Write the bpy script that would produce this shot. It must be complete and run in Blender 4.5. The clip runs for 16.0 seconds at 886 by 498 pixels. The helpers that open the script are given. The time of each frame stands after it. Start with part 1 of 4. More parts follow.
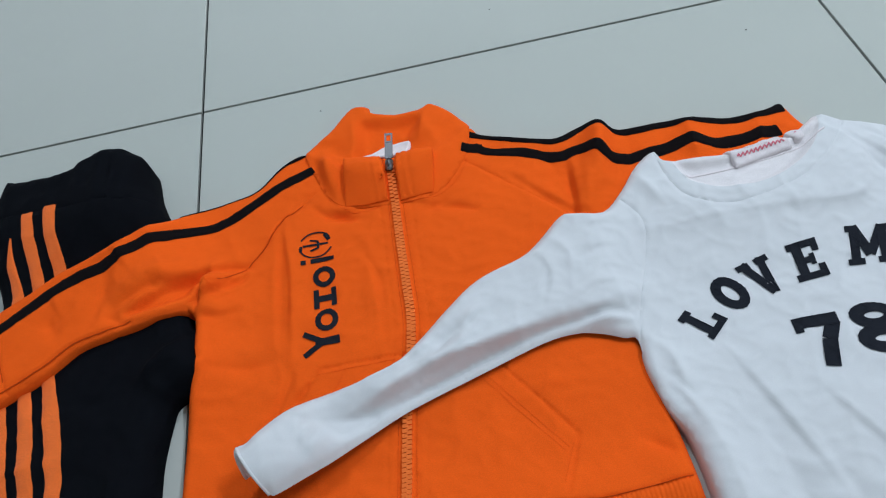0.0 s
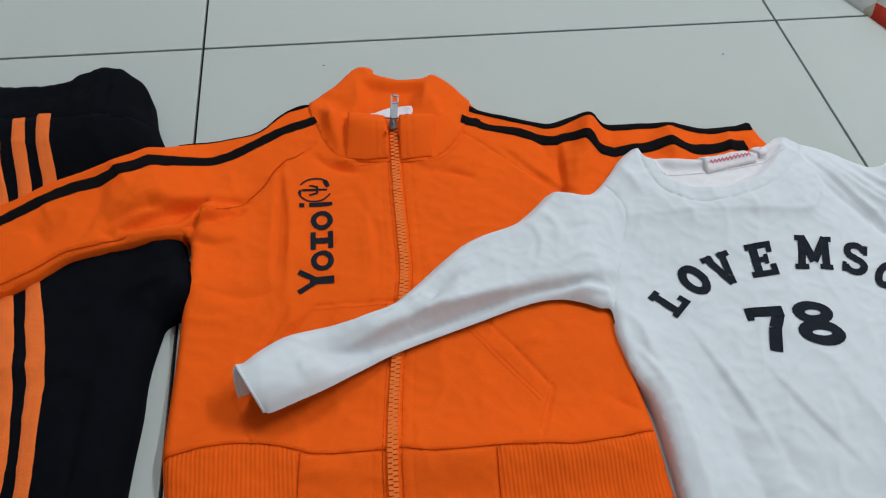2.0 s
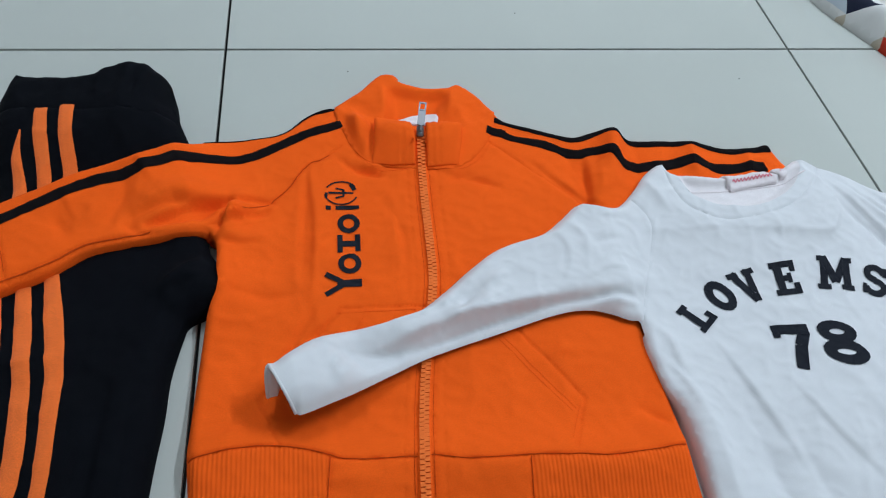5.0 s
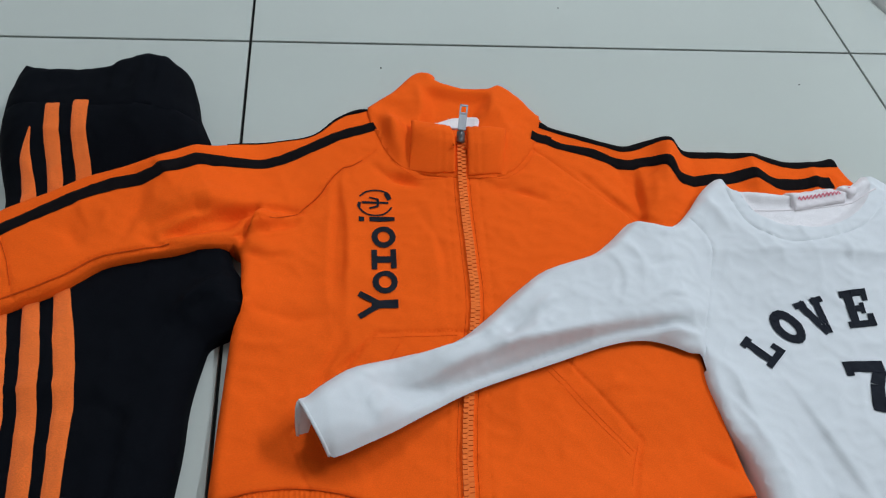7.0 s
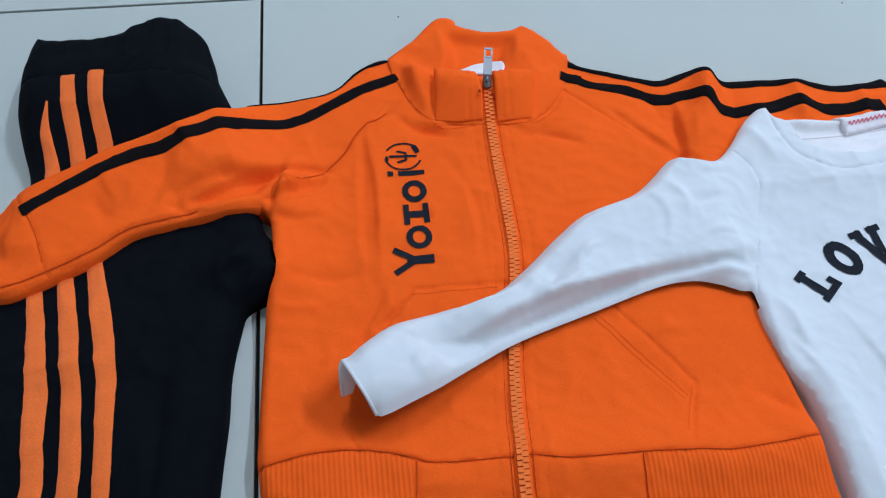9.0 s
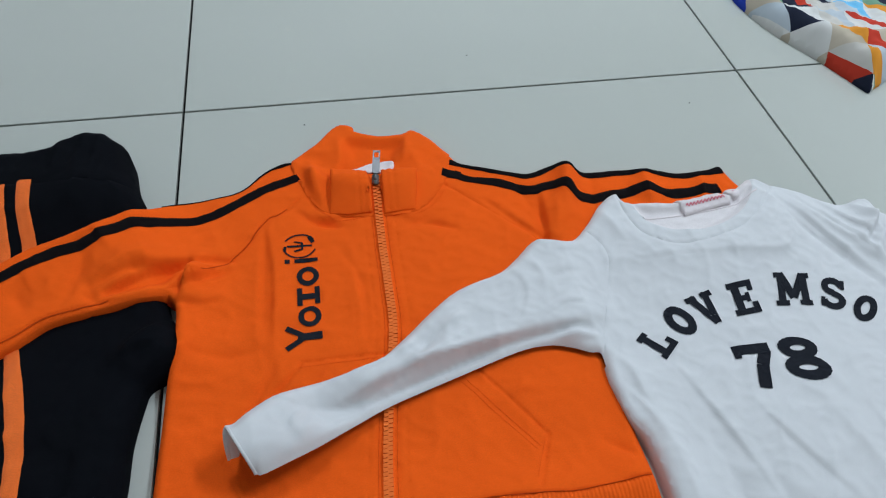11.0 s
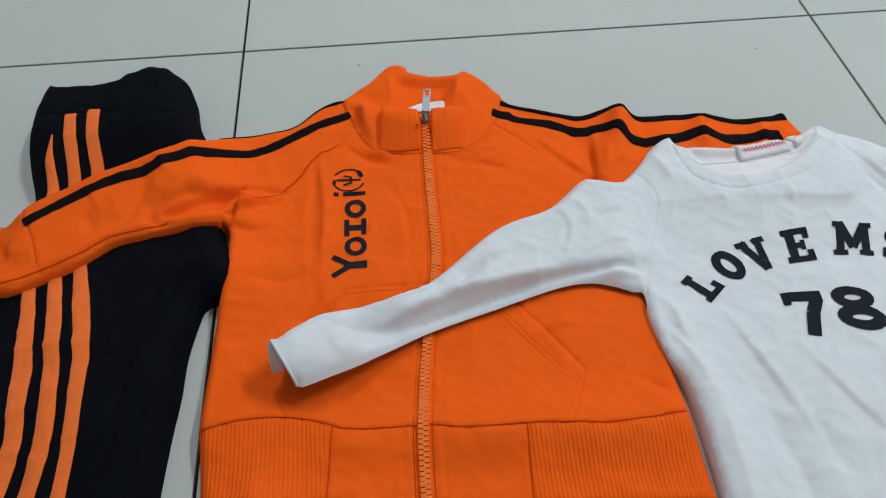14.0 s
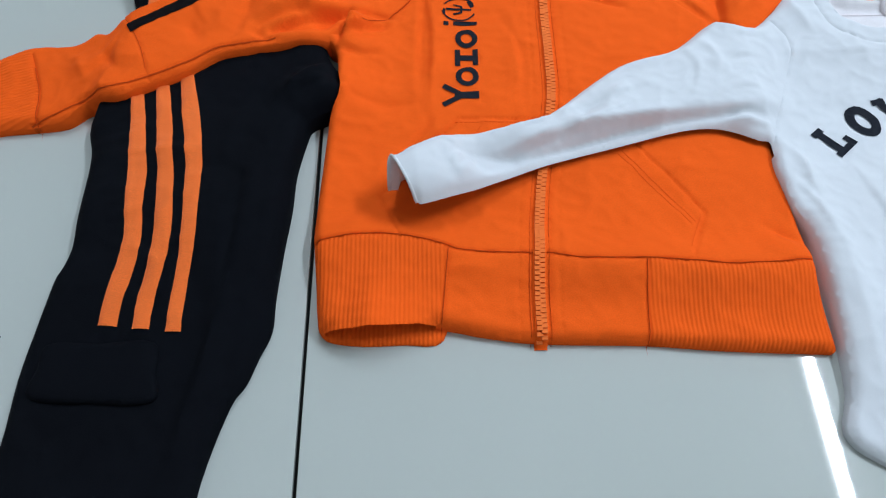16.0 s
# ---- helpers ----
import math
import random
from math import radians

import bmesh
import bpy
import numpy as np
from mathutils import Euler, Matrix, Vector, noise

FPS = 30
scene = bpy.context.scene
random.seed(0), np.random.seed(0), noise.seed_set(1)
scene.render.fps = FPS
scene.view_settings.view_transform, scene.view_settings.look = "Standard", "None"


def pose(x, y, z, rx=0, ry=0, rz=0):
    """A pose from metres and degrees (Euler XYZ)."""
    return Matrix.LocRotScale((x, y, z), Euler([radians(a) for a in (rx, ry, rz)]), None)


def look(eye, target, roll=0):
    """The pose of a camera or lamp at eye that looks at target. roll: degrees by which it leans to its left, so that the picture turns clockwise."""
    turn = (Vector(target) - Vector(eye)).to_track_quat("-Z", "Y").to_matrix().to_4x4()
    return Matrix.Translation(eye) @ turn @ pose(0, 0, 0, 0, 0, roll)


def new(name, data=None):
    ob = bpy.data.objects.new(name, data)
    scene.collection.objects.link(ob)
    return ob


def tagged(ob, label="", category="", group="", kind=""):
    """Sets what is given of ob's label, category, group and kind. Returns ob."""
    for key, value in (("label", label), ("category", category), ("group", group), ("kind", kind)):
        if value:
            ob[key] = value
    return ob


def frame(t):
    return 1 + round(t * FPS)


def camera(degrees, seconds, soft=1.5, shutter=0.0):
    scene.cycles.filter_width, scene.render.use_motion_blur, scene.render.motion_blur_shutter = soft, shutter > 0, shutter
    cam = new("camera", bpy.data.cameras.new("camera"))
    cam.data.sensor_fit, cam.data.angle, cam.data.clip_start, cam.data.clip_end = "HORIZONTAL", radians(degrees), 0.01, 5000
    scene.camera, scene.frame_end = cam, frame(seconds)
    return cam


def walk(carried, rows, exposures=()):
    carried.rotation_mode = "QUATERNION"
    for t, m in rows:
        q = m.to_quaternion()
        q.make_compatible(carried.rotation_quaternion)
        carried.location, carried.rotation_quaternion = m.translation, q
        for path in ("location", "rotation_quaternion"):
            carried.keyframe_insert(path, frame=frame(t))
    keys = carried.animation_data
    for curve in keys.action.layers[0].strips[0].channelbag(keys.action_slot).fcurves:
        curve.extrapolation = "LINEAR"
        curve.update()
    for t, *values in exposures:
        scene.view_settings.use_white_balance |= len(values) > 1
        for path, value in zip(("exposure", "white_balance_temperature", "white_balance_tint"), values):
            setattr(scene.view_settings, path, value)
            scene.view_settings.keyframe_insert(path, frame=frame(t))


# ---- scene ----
cam = camera(67.8, 16.0, 1.15)
PATH = [
    (0, (0.2056, -0.5100, 0.4324), (0.1936, 0.6101, -1.2245), -12.71),
    (0.5, (0.2150, -0.5122, 0.4322), (0.2225, 0.5998, -1.2301), -11.01),
    (1, (0.2164, -0.5132, 0.4336), (0.2208, 0.5680, -1.2490), -11.18),
    (1.5, (0.1722, -0.5285, 0.4347), (0.3189, 0.5066, -1.2704), 1.54),
    (2, (0.1437, -0.5421, 0.4422), (0.3670, 0.5360, -1.2275), 4.88),
    (2.5, (0.1269, -0.5464, 0.4472), (0.3141, 0.5624, -1.2067), 3.84),
    (3, (0.1178, -0.5440, 0.4440), (0.3152, 0.5722, -1.2038), 4.74),
    (5.5, (0.1029, -0.5455, 0.4265), (0.4115, 0.5935, -1.1882), 9.67),
    (6, (0.1061, -0.5344, 0.4263), (0.4205, 0.6117, -1.1823), 9.04),
    (6.5, (0.1026, -0.5203, 0.4188), (0.3723, 0.6135, -1.2066), 7.18),
    (7, (0.0843, -0.5008, 0.4037), (0.3647, 0.5994, -1.2428), 10.49),
    (7.5, (0.0815, -0.4691, 0.3773), (0.3439, 0.5147, -1.3441), 11.07),
    (8, (0.0561, -0.4716, 0.3545), (0.2956, 0.4046, -1.4273), 12.49),
    (8.5, (0.0645, -0.4819, 0.3672), (0.2425, 0.4478, -1.3946), 6.00),
    (11, (0.1341, -0.5456, 0.4408), (0.4487, 0.6585, -1.1248), 5.04),
    (11.5, (0.1432, -0.5337, 0.4246), (0.4955, 0.6074, -1.1797), 6.09),
    (12, (0.1621, -0.5031, 0.3636), (0.4645, 0.3945, -1.3979), 5.77),
    (12.5, (0.2035, -0.5035, 0.3541), (0.4792, 0.3718, -1.4229), 3.10),
    (13, (0.2200, -0.5301, 0.3802), (0.4709, 0.4663, -1.3356), 0.44),
    (13.5, (0.1826, -0.5554, 0.4059), (0.3398, 0.5045, -1.2829), -0.85),
    (14, (0.1440, -0.5714, 0.4299), (0.2667, 0.5835, -1.1983), 0.14),
    (14.5, (0.1201, -0.5706, 0.4328), (0.2261, 0.5792, -1.2002), 0.32),
    (15, (0.0976, -0.5850, 0.4286), (0.1891, 0.5397, -1.2227), 1.68),
    (15.5, (0.0836, -0.5964, 0.4162), (0.1456, 0.4758, -1.2710), 2.26),
    (16, (0.0809, -0.6046, 0.3913), (0.1083, 0.3089, -1.3877), 0.51),
]
EXPOSURES = [(0, 0.15, 6200, 10), (0.5, 0.08, 6300, 10), (1, 0.1, 6600, 10), (3, 0.17, 6550, 10), (5.5, 0.2, 6150, 10), (6.5, 0.17, 6400, 10), (7.5, 0.12, 6400, 10),
             (8, 0.16, 6050, 10), (8.5, 0.37, 5600, 10), (11, 0.08, 6350, 10), (11.5, 0.08, 6400, 10), (12, 0.1, 6500, 10), (12.5, 0.12, 6400, 10), (13, -0.2, 6300, 10),
             (13.5, 0.0, 6500, 10), (14.5, 0.2, 6600, 10), (15.5, 0.28, 6250, 10), (16, 0.44, 6000, 10)]
walk(cam, [(t, look(eye, target, roll)) for t, eye, target, roll in PATH], EXPOSURES)

# ---- light ----
world = bpy.data.worlds.new("world")
scene.world = world
world.use_nodes = True
world.node_tree.nodes["Background"].inputs[0].default_value = (0.75, 0.85, 1.0, 1)
world.node_tree.nodes["Background"].inputs[1].default_value = 0.05


def area(name, where, target, sx, sy, watts, color):
    data = bpy.data.lights.new(name, "AREA")
    data.shape, data.size, data.size_y, data.energy, data.color = "RECTANGLE", sx, sy, watts, color
    ob = new(name, data)
    ob.matrix_world = look(where, target)
    return ob


TUBE = (1.79, 0.28, 2.52)
area("tube_or_fill_light", TUBE, (1.79, 0.28, 0), 0.05, 1.2, 40, (0.87, 0.97, 1.08))
# added fill from behind, set so the clothes cover its floor reflection
area("tube_or_fill_light", (0.2, 1.2, 2.52), (0.2, 1.2, 0), 0.05, 1.2, 22, (0.87, 0.97, 1.08))


# ---- materials ----
def material(name, color, rough, spec=0.5, metal=0.0, sheen=0.0):
    mat = bpy.data.materials.new(name)
    mat.use_nodes = True
    b = mat.node_tree.nodes["Principled BSDF"]
    b.inputs["Base Color"].default_value = (*color, 1)
    b.inputs["Roughness"].default_value = rough
    b.inputs["Specular IOR Level"].default_value = spec
    b.inputs["Metallic"].default_value = metal
    b.inputs["Sheen Weight"].default_value = sheen
    b.inputs["Sheen Roughness"].default_value = 0.6
    return mat, mat.node_tree.nodes, mat.node_tree.links, b


def vary(nodes, links, b, color, scale, amount, detail=4.0):
    """Clouding of the base colour round its mean, in object space."""
    coord = nodes.new("ShaderNodeTexCoord")
    tex = nodes.new("ShaderNodeTexNoise")
    tex.inputs["Scale"].default_value, tex.inputs["Detail"].default_value = scale, detail
    ramp = nodes.new("ShaderNodeMapRange")
    ramp.inputs["To Min"].default_value, ramp.inputs["To Max"].default_value = 1 - amount, 1 + amount
    mul = nodes.new("ShaderNodeMix")
    mul.data_type, mul.blend_type = "RGBA", "MULTIPLY"
    mul.inputs["Factor"].default_value = 1
    mul.inputs["A"].default_value = (*color, 1)
    links.new(coord.outputs["Object"], tex.inputs["Vector"])
    links.new(tex.outputs["Fac"], ramp.inputs["Value"])
    links.new(ramp.outputs["Result"], mul.inputs["B"])
    links.new(mul.outputs["Result"], b.inputs["Base Color"])
    return coord


def fleck(nodes, links, b, tex, amount):
    """Fibre-sized lightness over the colour that is there."""
    was = b.inputs["Base Color"].links[0].from_socket
    ramp = nodes.new("ShaderNodeMapRange")
    ramp.inputs["From Min"].default_value, ramp.inputs["From Max"].default_value = 0.3, 0.7
    ramp.inputs["To Min"].default_value, ramp.inputs["To Max"].default_value = 1 - amount, 1 + amount
    mul = nodes.new("ShaderNodeMix")
    mul.data_type, mul.blend_type = "RGBA", "MULTIPLY"
    mul.inputs["Factor"].default_value = 1
    links.new(tex.outputs["Fac"], ramp.inputs["Value"])
    links.new(was, mul.inputs["A"])
    links.new(ramp.outputs["Result"], mul.inputs["B"])
    links.new(mul.outputs["Result"], b.inputs["Base Color"])


def cloth(name, color, weave=900.0, bump=0.25, sheen=0.1, rough=0.9, amount=0.10, grain=0.12):
    """Knitted cotton: clouding, fine fibre grain and a crumpled relief."""
    mat, nodes, links, b = material(name, color, rough, 0.06, sheen=sheen)
    coord = vary(nodes, links, b, color, 22, amount)
    fine = nodes.new("ShaderNodeTexNoise")
    fine.inputs["Scale"].default_value, fine.inputs["Detail"].default_value = weave, 2
    broad = nodes.new("ShaderNodeTexNoise")
    broad.inputs["Scale"].default_value, broad.inputs["Detail"].default_value = 45, 3
    one = nodes.new("ShaderNodeBump")
    one.inputs["Strength"].default_value, one.inputs["Distance"].default_value = bump, 0.0006
    two = nodes.new("ShaderNodeBump")
    two.inputs["Strength"].default_value, two.inputs["Distance"].default_value = 0.05, 0.004
    for tex, knot in ((fine, one), (broad, two)):
        links.new(coord.outputs["Object"], tex.inputs["Vector"])
        links.new(tex.outputs["Fac"], knot.inputs["Height"])
    links.new(two.outputs["Normal"], one.inputs["Normal"])
    links.new(one.outputs["Normal"], b.inputs["Normal"])
    fleck(nodes, links, b, fine, grain)
    return mat


def ribbed(name, color, angle, pitch=0.0028):
    """Rib knit: parallel ridges across the direction of angle, with fibre grain."""
    mat, nodes, links, b = material(name, color, 0.9, 0.06)
    coord = vary(nodes, links, b, color, 30, 0.08)
    turn = nodes.new("ShaderNodeMapping")
    turn.inputs["Rotation"].default_value = (0, 0, radians(angle))
    wave = nodes.new("ShaderNodeTexWave")
    wave.inputs["Scale"].default_value = 0.31416 / pitch
    wave.inputs["Distortion"].default_value = 0.6
    wave.inputs["Detail Scale"].default_value = 20
    knot = nodes.new("ShaderNodeBump")
    knot.inputs["Strength"].default_value, knot.inputs["Distance"].default_value = 0.4, 0.0010
    links.new(coord.outputs["Object"], turn.inputs["Vector"])
    links.new(turn.outputs["Vector"], wave.inputs["Vector"])
    links.new(wave.outputs["Fac"], knot.inputs["Height"])
    links.new(knot.outputs["Normal"], b.inputs["Normal"])
    return mat


ORANGE_RGB = (0.84, 0.105, 0.008)
ORANGE = cloth("orange_fleece", ORANGE_RGB, 1400, 0.30, 0.0, amount=0.07, grain=0.07)
ORANGE_RIB = ribbed("orange_rib_knit", ORANGE_RGB, 0)
ORANGE_CUFF = ribbed("orange_cuff_knit", ORANGE_RGB, 70)
ORANGE_BAND = cloth("orange_tape", (0.80, 0.15, 0.025), 1400, 0.2)
THREAD = cloth("orange_thread", (0.80, 0.098, 0.008), 1500, 0.2, 0.0)
# darker orange that carries the shade of the seam grooves in its colour
SEAM_SHADE = cloth("seam_shade", (0.52, 0.056, 0.006), 1500, 0.2, 0.0)
PLASTIC = material("orange_plastic", (0.82, 0.165, 0.026), 0.7, 0.15)[0]
NAVY = cloth("navy_fleece", (0.0029, 0.0035, 0.0054), 1100, 0.3, 0.0, amount=0.25)
BLACK = cloth("black_tape", (0.006, 0.0045, 0.005), 1400, 0.2, 0.0, amount=0.2)
INK = cloth("black_print", (0.010, 0.012, 0.018), 1600, 0.1, 0.0, 0.6, 0.2)
WHITE = cloth("white_jersey", (0.62, 0.63, 0.645), 1600, 0.10, amount=0.02, grain=0.02)
WHITE_IN = cloth("white_jersey_inside", (0.70, 0.665, 0.67), 1500, 0.15, amount=0.03)
LABEL = cloth("satin_label", (0.72, 0.66, 0.67), 1500, 0.1, 0.2, 0.5, 0.03)
RED_INK = material("red_print", (0.62, 0.14, 0.19), 0.7)[0]
STEEL = material("nickel", (0.22, 0.22, 0.23), 0.42, 0.5, 1.0)[0]
PAINT = material("wall_paint", (0.80, 0.80, 0.78), 0.8, 0.3)[0]
TUBE_GLOW = material("tube_glow", (1, 1, 1), 0.5)[0]
glow = TUBE_GLOW.node_tree.nodes["Principled BSDF"]
glow.inputs["Emission Color"].default_value, glow.inputs["Emission Strength"].default_value = (0.93, 0.98, 1, 1), 12


def tile_material():
    color = (0.452, 0.473, 0.438)
    mat, nodes, links, b = material("glazed_tile", color, 0.10, 0.5)
    coord = vary(nodes, links, b, color, 3.5, 0.05, 6)
    tex = nodes.new("ShaderNodeTexNoise")
    tex.inputs["Scale"].default_value = 9
    fine = nodes.new("ShaderNodeMapRange")
    fine.inputs["To Min"].default_value, fine.inputs["To Max"].default_value = 0.012, 0.03
    links.new(coord.outputs["Object"], tex.inputs["Vector"])
    links.new(tex.outputs["Fac"], fine.inputs["Value"])
    links.new(fine.outputs["Result"], b.inputs["Roughness"])
    return mat


TILE = tile_material()
GROUT = cloth("dark_grout", (0.012, 0.012, 0.011), 600, 0.4, 0)


def pattern_material():
    """Cotton printed with triangles in many colours on white."""
    mat, nodes, links, b = material("triangle_print", (0.8, 0.8, 0.8), 0.85, 0.2)

    def calc(op, a, c=None, d=None):
        n = nodes.new("ShaderNodeMath")
        n.operation = op
        for k, v in enumerate((a, c, d)):
            if v is None:
                continue
            if isinstance(v, (int, float)):
                n.inputs[k].default_value = v
            else:
                links.new(v, n.inputs[k])
        return n.outputs[0]

    coord = nodes.new("ShaderNodeTexCoord")
    turn = nodes.new("ShaderNodeMapping")
    turn.inputs["Rotation"].default_value = (0, 0, radians(33))
    turn.inputs["Scale"].default_value = (29, 33, 1)
    turn.inputs["Location"].default_value = (3.37, 11.71, 0)
    split = nodes.new("ShaderNodeSeparateXYZ")
    links.new(coord.outputs["Object"], turn.inputs["Vector"])
    links.new(turn.outputs["Vector"], split.inputs[0])
    row = calc("ADD", split.outputs["Y"], calc("MULTIPLY", calc("SINE", calc("MULTIPLY", split.outputs["X"], 1.7)), 0.10))
    col = calc("ADD", calc("ADD", split.outputs["X"], calc("MULTIPLY", row, 0.45)), calc("MULTIPLY", calc("SINE", calc("MULTIPLY", row, 2.3)), 0.08))
    fx, fy = calc("FRACT", col), calc("FRACT", row)
    cell = calc("ADD", calc("MULTIPLY", calc("FLOOR", col), 7.31), calc("MULTIPLY", calc("FLOOR", row), 13.77))
    half = calc("GREATER_THAN", calc("ADD", fx, fy), 1.0)
    seed = calc("ADD", cell, calc("MULTIPLY", half, 3.19))
    pick = nodes.new("ShaderNodeTexWhiteNoise")
    pick.noise_dimensions = "1D"
    links.new(seed, pick.inputs["W"])
    ramp = nodes.new("ShaderNodeValToRGB")
    ramp.color_ramp.interpolation = "CONSTANT"
    colors = [(0.0, (0.64, 0.64, 0.62)), (0.24, (0.50, 0.44, 0.35)), (0.38, (0.46, 0.52, 0.57)), (0.48, (0.55, 0.53, 0.49)), (0.60, (0.012, 0.016, 0.035)),
              (0.73, (0.70, 0.28, 0.03)), (0.77, (0.50, 0.04, 0.02)), (0.86, (0.16, 0.48, 0.74)), (0.91, (0.02, 0.05, 0.40)), (0.94, (0.17, 0.32, 0.22))]
    e = ramp.color_ramp.elements
    while len(e) < len(colors):
        e.new(0.5)
    for k, (at, c) in enumerate(colors):
        e[k].position, e[k].color = at, (*c, 1)
    links.new(pick.outputs["Value"], ramp.inputs["Fac"])
    links.new(ramp.outputs["Color"], b.inputs["Base Color"])
    return mat


PATTERN = pattern_material()


# ---- helpers for things ----
def thing(name, label, category, at=(0, 0, 0), group=""):
    ob = new(name)
    ob.location = at
    ob.empty_display_size = 0.05
    return tagged(ob, label, category, group)


def part(name, bm, mat, parent=None, label="", smooth=True):
    me = bpy.data.meshes.new(name)
    bm.to_mesh(me)
    bm.free()
    if smooth:
        me.polygons.foreach_set("use_smooth", [True] * len(me.polygons))
    me.materials.append(mat)
    ob = new(name, me)
    if parent:
        ob.parent = parent
        ob.matrix_parent_inverse = Matrix.Translation(parent.location).inverted()
    return tagged(ob, label)


def box(bm, size, at, turn=None):
    m = Matrix.Translation(at) @ (turn or Matrix()) @ Matrix.Diagonal((*size, 1))
    return bmesh.ops.create_cube(bm, size=1, matrix=m)


def bend(points, n=5, closed=False):
    """A smooth line through the points."""
    p = np.array(points, float)
    q = np.vstack([p[-1], p, p[:2]]) if closed else np.vstack([2 * p[0] - p[1], p, 2 * p[-1] - p[-2]])
    out = []
    for k in range(1, len(q) - 2):
        a, b, c, d = q[k - 1:k + 3]
        for s in np.arange(n) / n:
            out.append(0.5 * (2 * b + (c - a) * s + (2 * a - 5 * b + 4 * c - d) * s ** 2 + (3 * b - a - 3 * c + d) * s ** 3))
    if not closed:
        out.append(p[-1])
    return np.array(out)


# a height map of what lies on the floor; each garment is draped over those under it
X0, Y0, STEP, NX, NY = -0.40, -0.86, 0.0015, 1000, 830
GX, GY = np.meshgrid(X0 + STEP * np.arange(NX), Y0 + STEP * np.arange(NY))
TOP = np.zeros((NY, NX))


def height(field, x, y):
    u = np.clip((np.asarray(x) - X0) / STEP, 0, NX - 1.001)
    v = np.clip((np.asarray(y) - Y0) / STEP, 0, NY - 1.001)
    i, j = u.astype(int), v.astype(int)
    u, v = u - i, v - j
    return field[j, i] * (1 - u) * (1 - v) + field[j, i + 1] * u * (1 - v) + field[j + 1, i] * (1 - u) * v + field[j + 1, i + 1] * u * v


def away(x, y, line):
    """Distance to an open line."""
    best = np.full(np.shape(x), 9.0)
    for (ax, ay), (bx, by) in zip(line[:-1], line[1:]):
        dx, dy = bx - ax, by - ay
        s = np.clip(((x - ax) * dx + (y - ay) * dy) / (dx * dx + dy * dy + 1e-12), 0, 1)
        best = np.minimum(best, (x - ax - s * dx) ** 2 + (y - ay - s * dy) ** 2)
    return np.sqrt(best)


def inside(x, y, line):
    hit = np.zeros(np.shape(x), bool)
    for (ax, ay), (bx, by) in zip(line, np.roll(line, -1, 0)):
        if ay != by:
            hit ^= ((ay > y) != (by > y)) & (x < (bx - ax) * (y - ay) / (by - ay) + ax)
    return hit


def blurred(field, radius):
    fy, fx = np.fft.fftfreq(NY)[:, None], np.fft.rfftfreq(NX)[None, :]
    s = radius / STEP
    return np.fft.irfft2(np.fft.rfft2(field) * np.exp(-2 * (np.pi * s) ** 2 * (fx ** 2 + fy ** 2)), s=(NY, NX))


def ripple(x, y, size, seed):
    """Soft uneven waves of about that size, between -1 and 1."""
    rng = np.random.RandomState(seed)
    out = 0
    for k in range(9):
        a, p, f = rng.uniform(0, 6.28, 2).tolist() + [rng.uniform(0.6, 1.7) * 6.28 / size]
        out = out + np.sin(f * (x * np.cos(a) + y * np.sin(a)) + p + 1.2 * np.sin(f * 0.5 * (y * np.cos(a) - x * np.sin(a)) + 2 * p))
    return out / 5.0


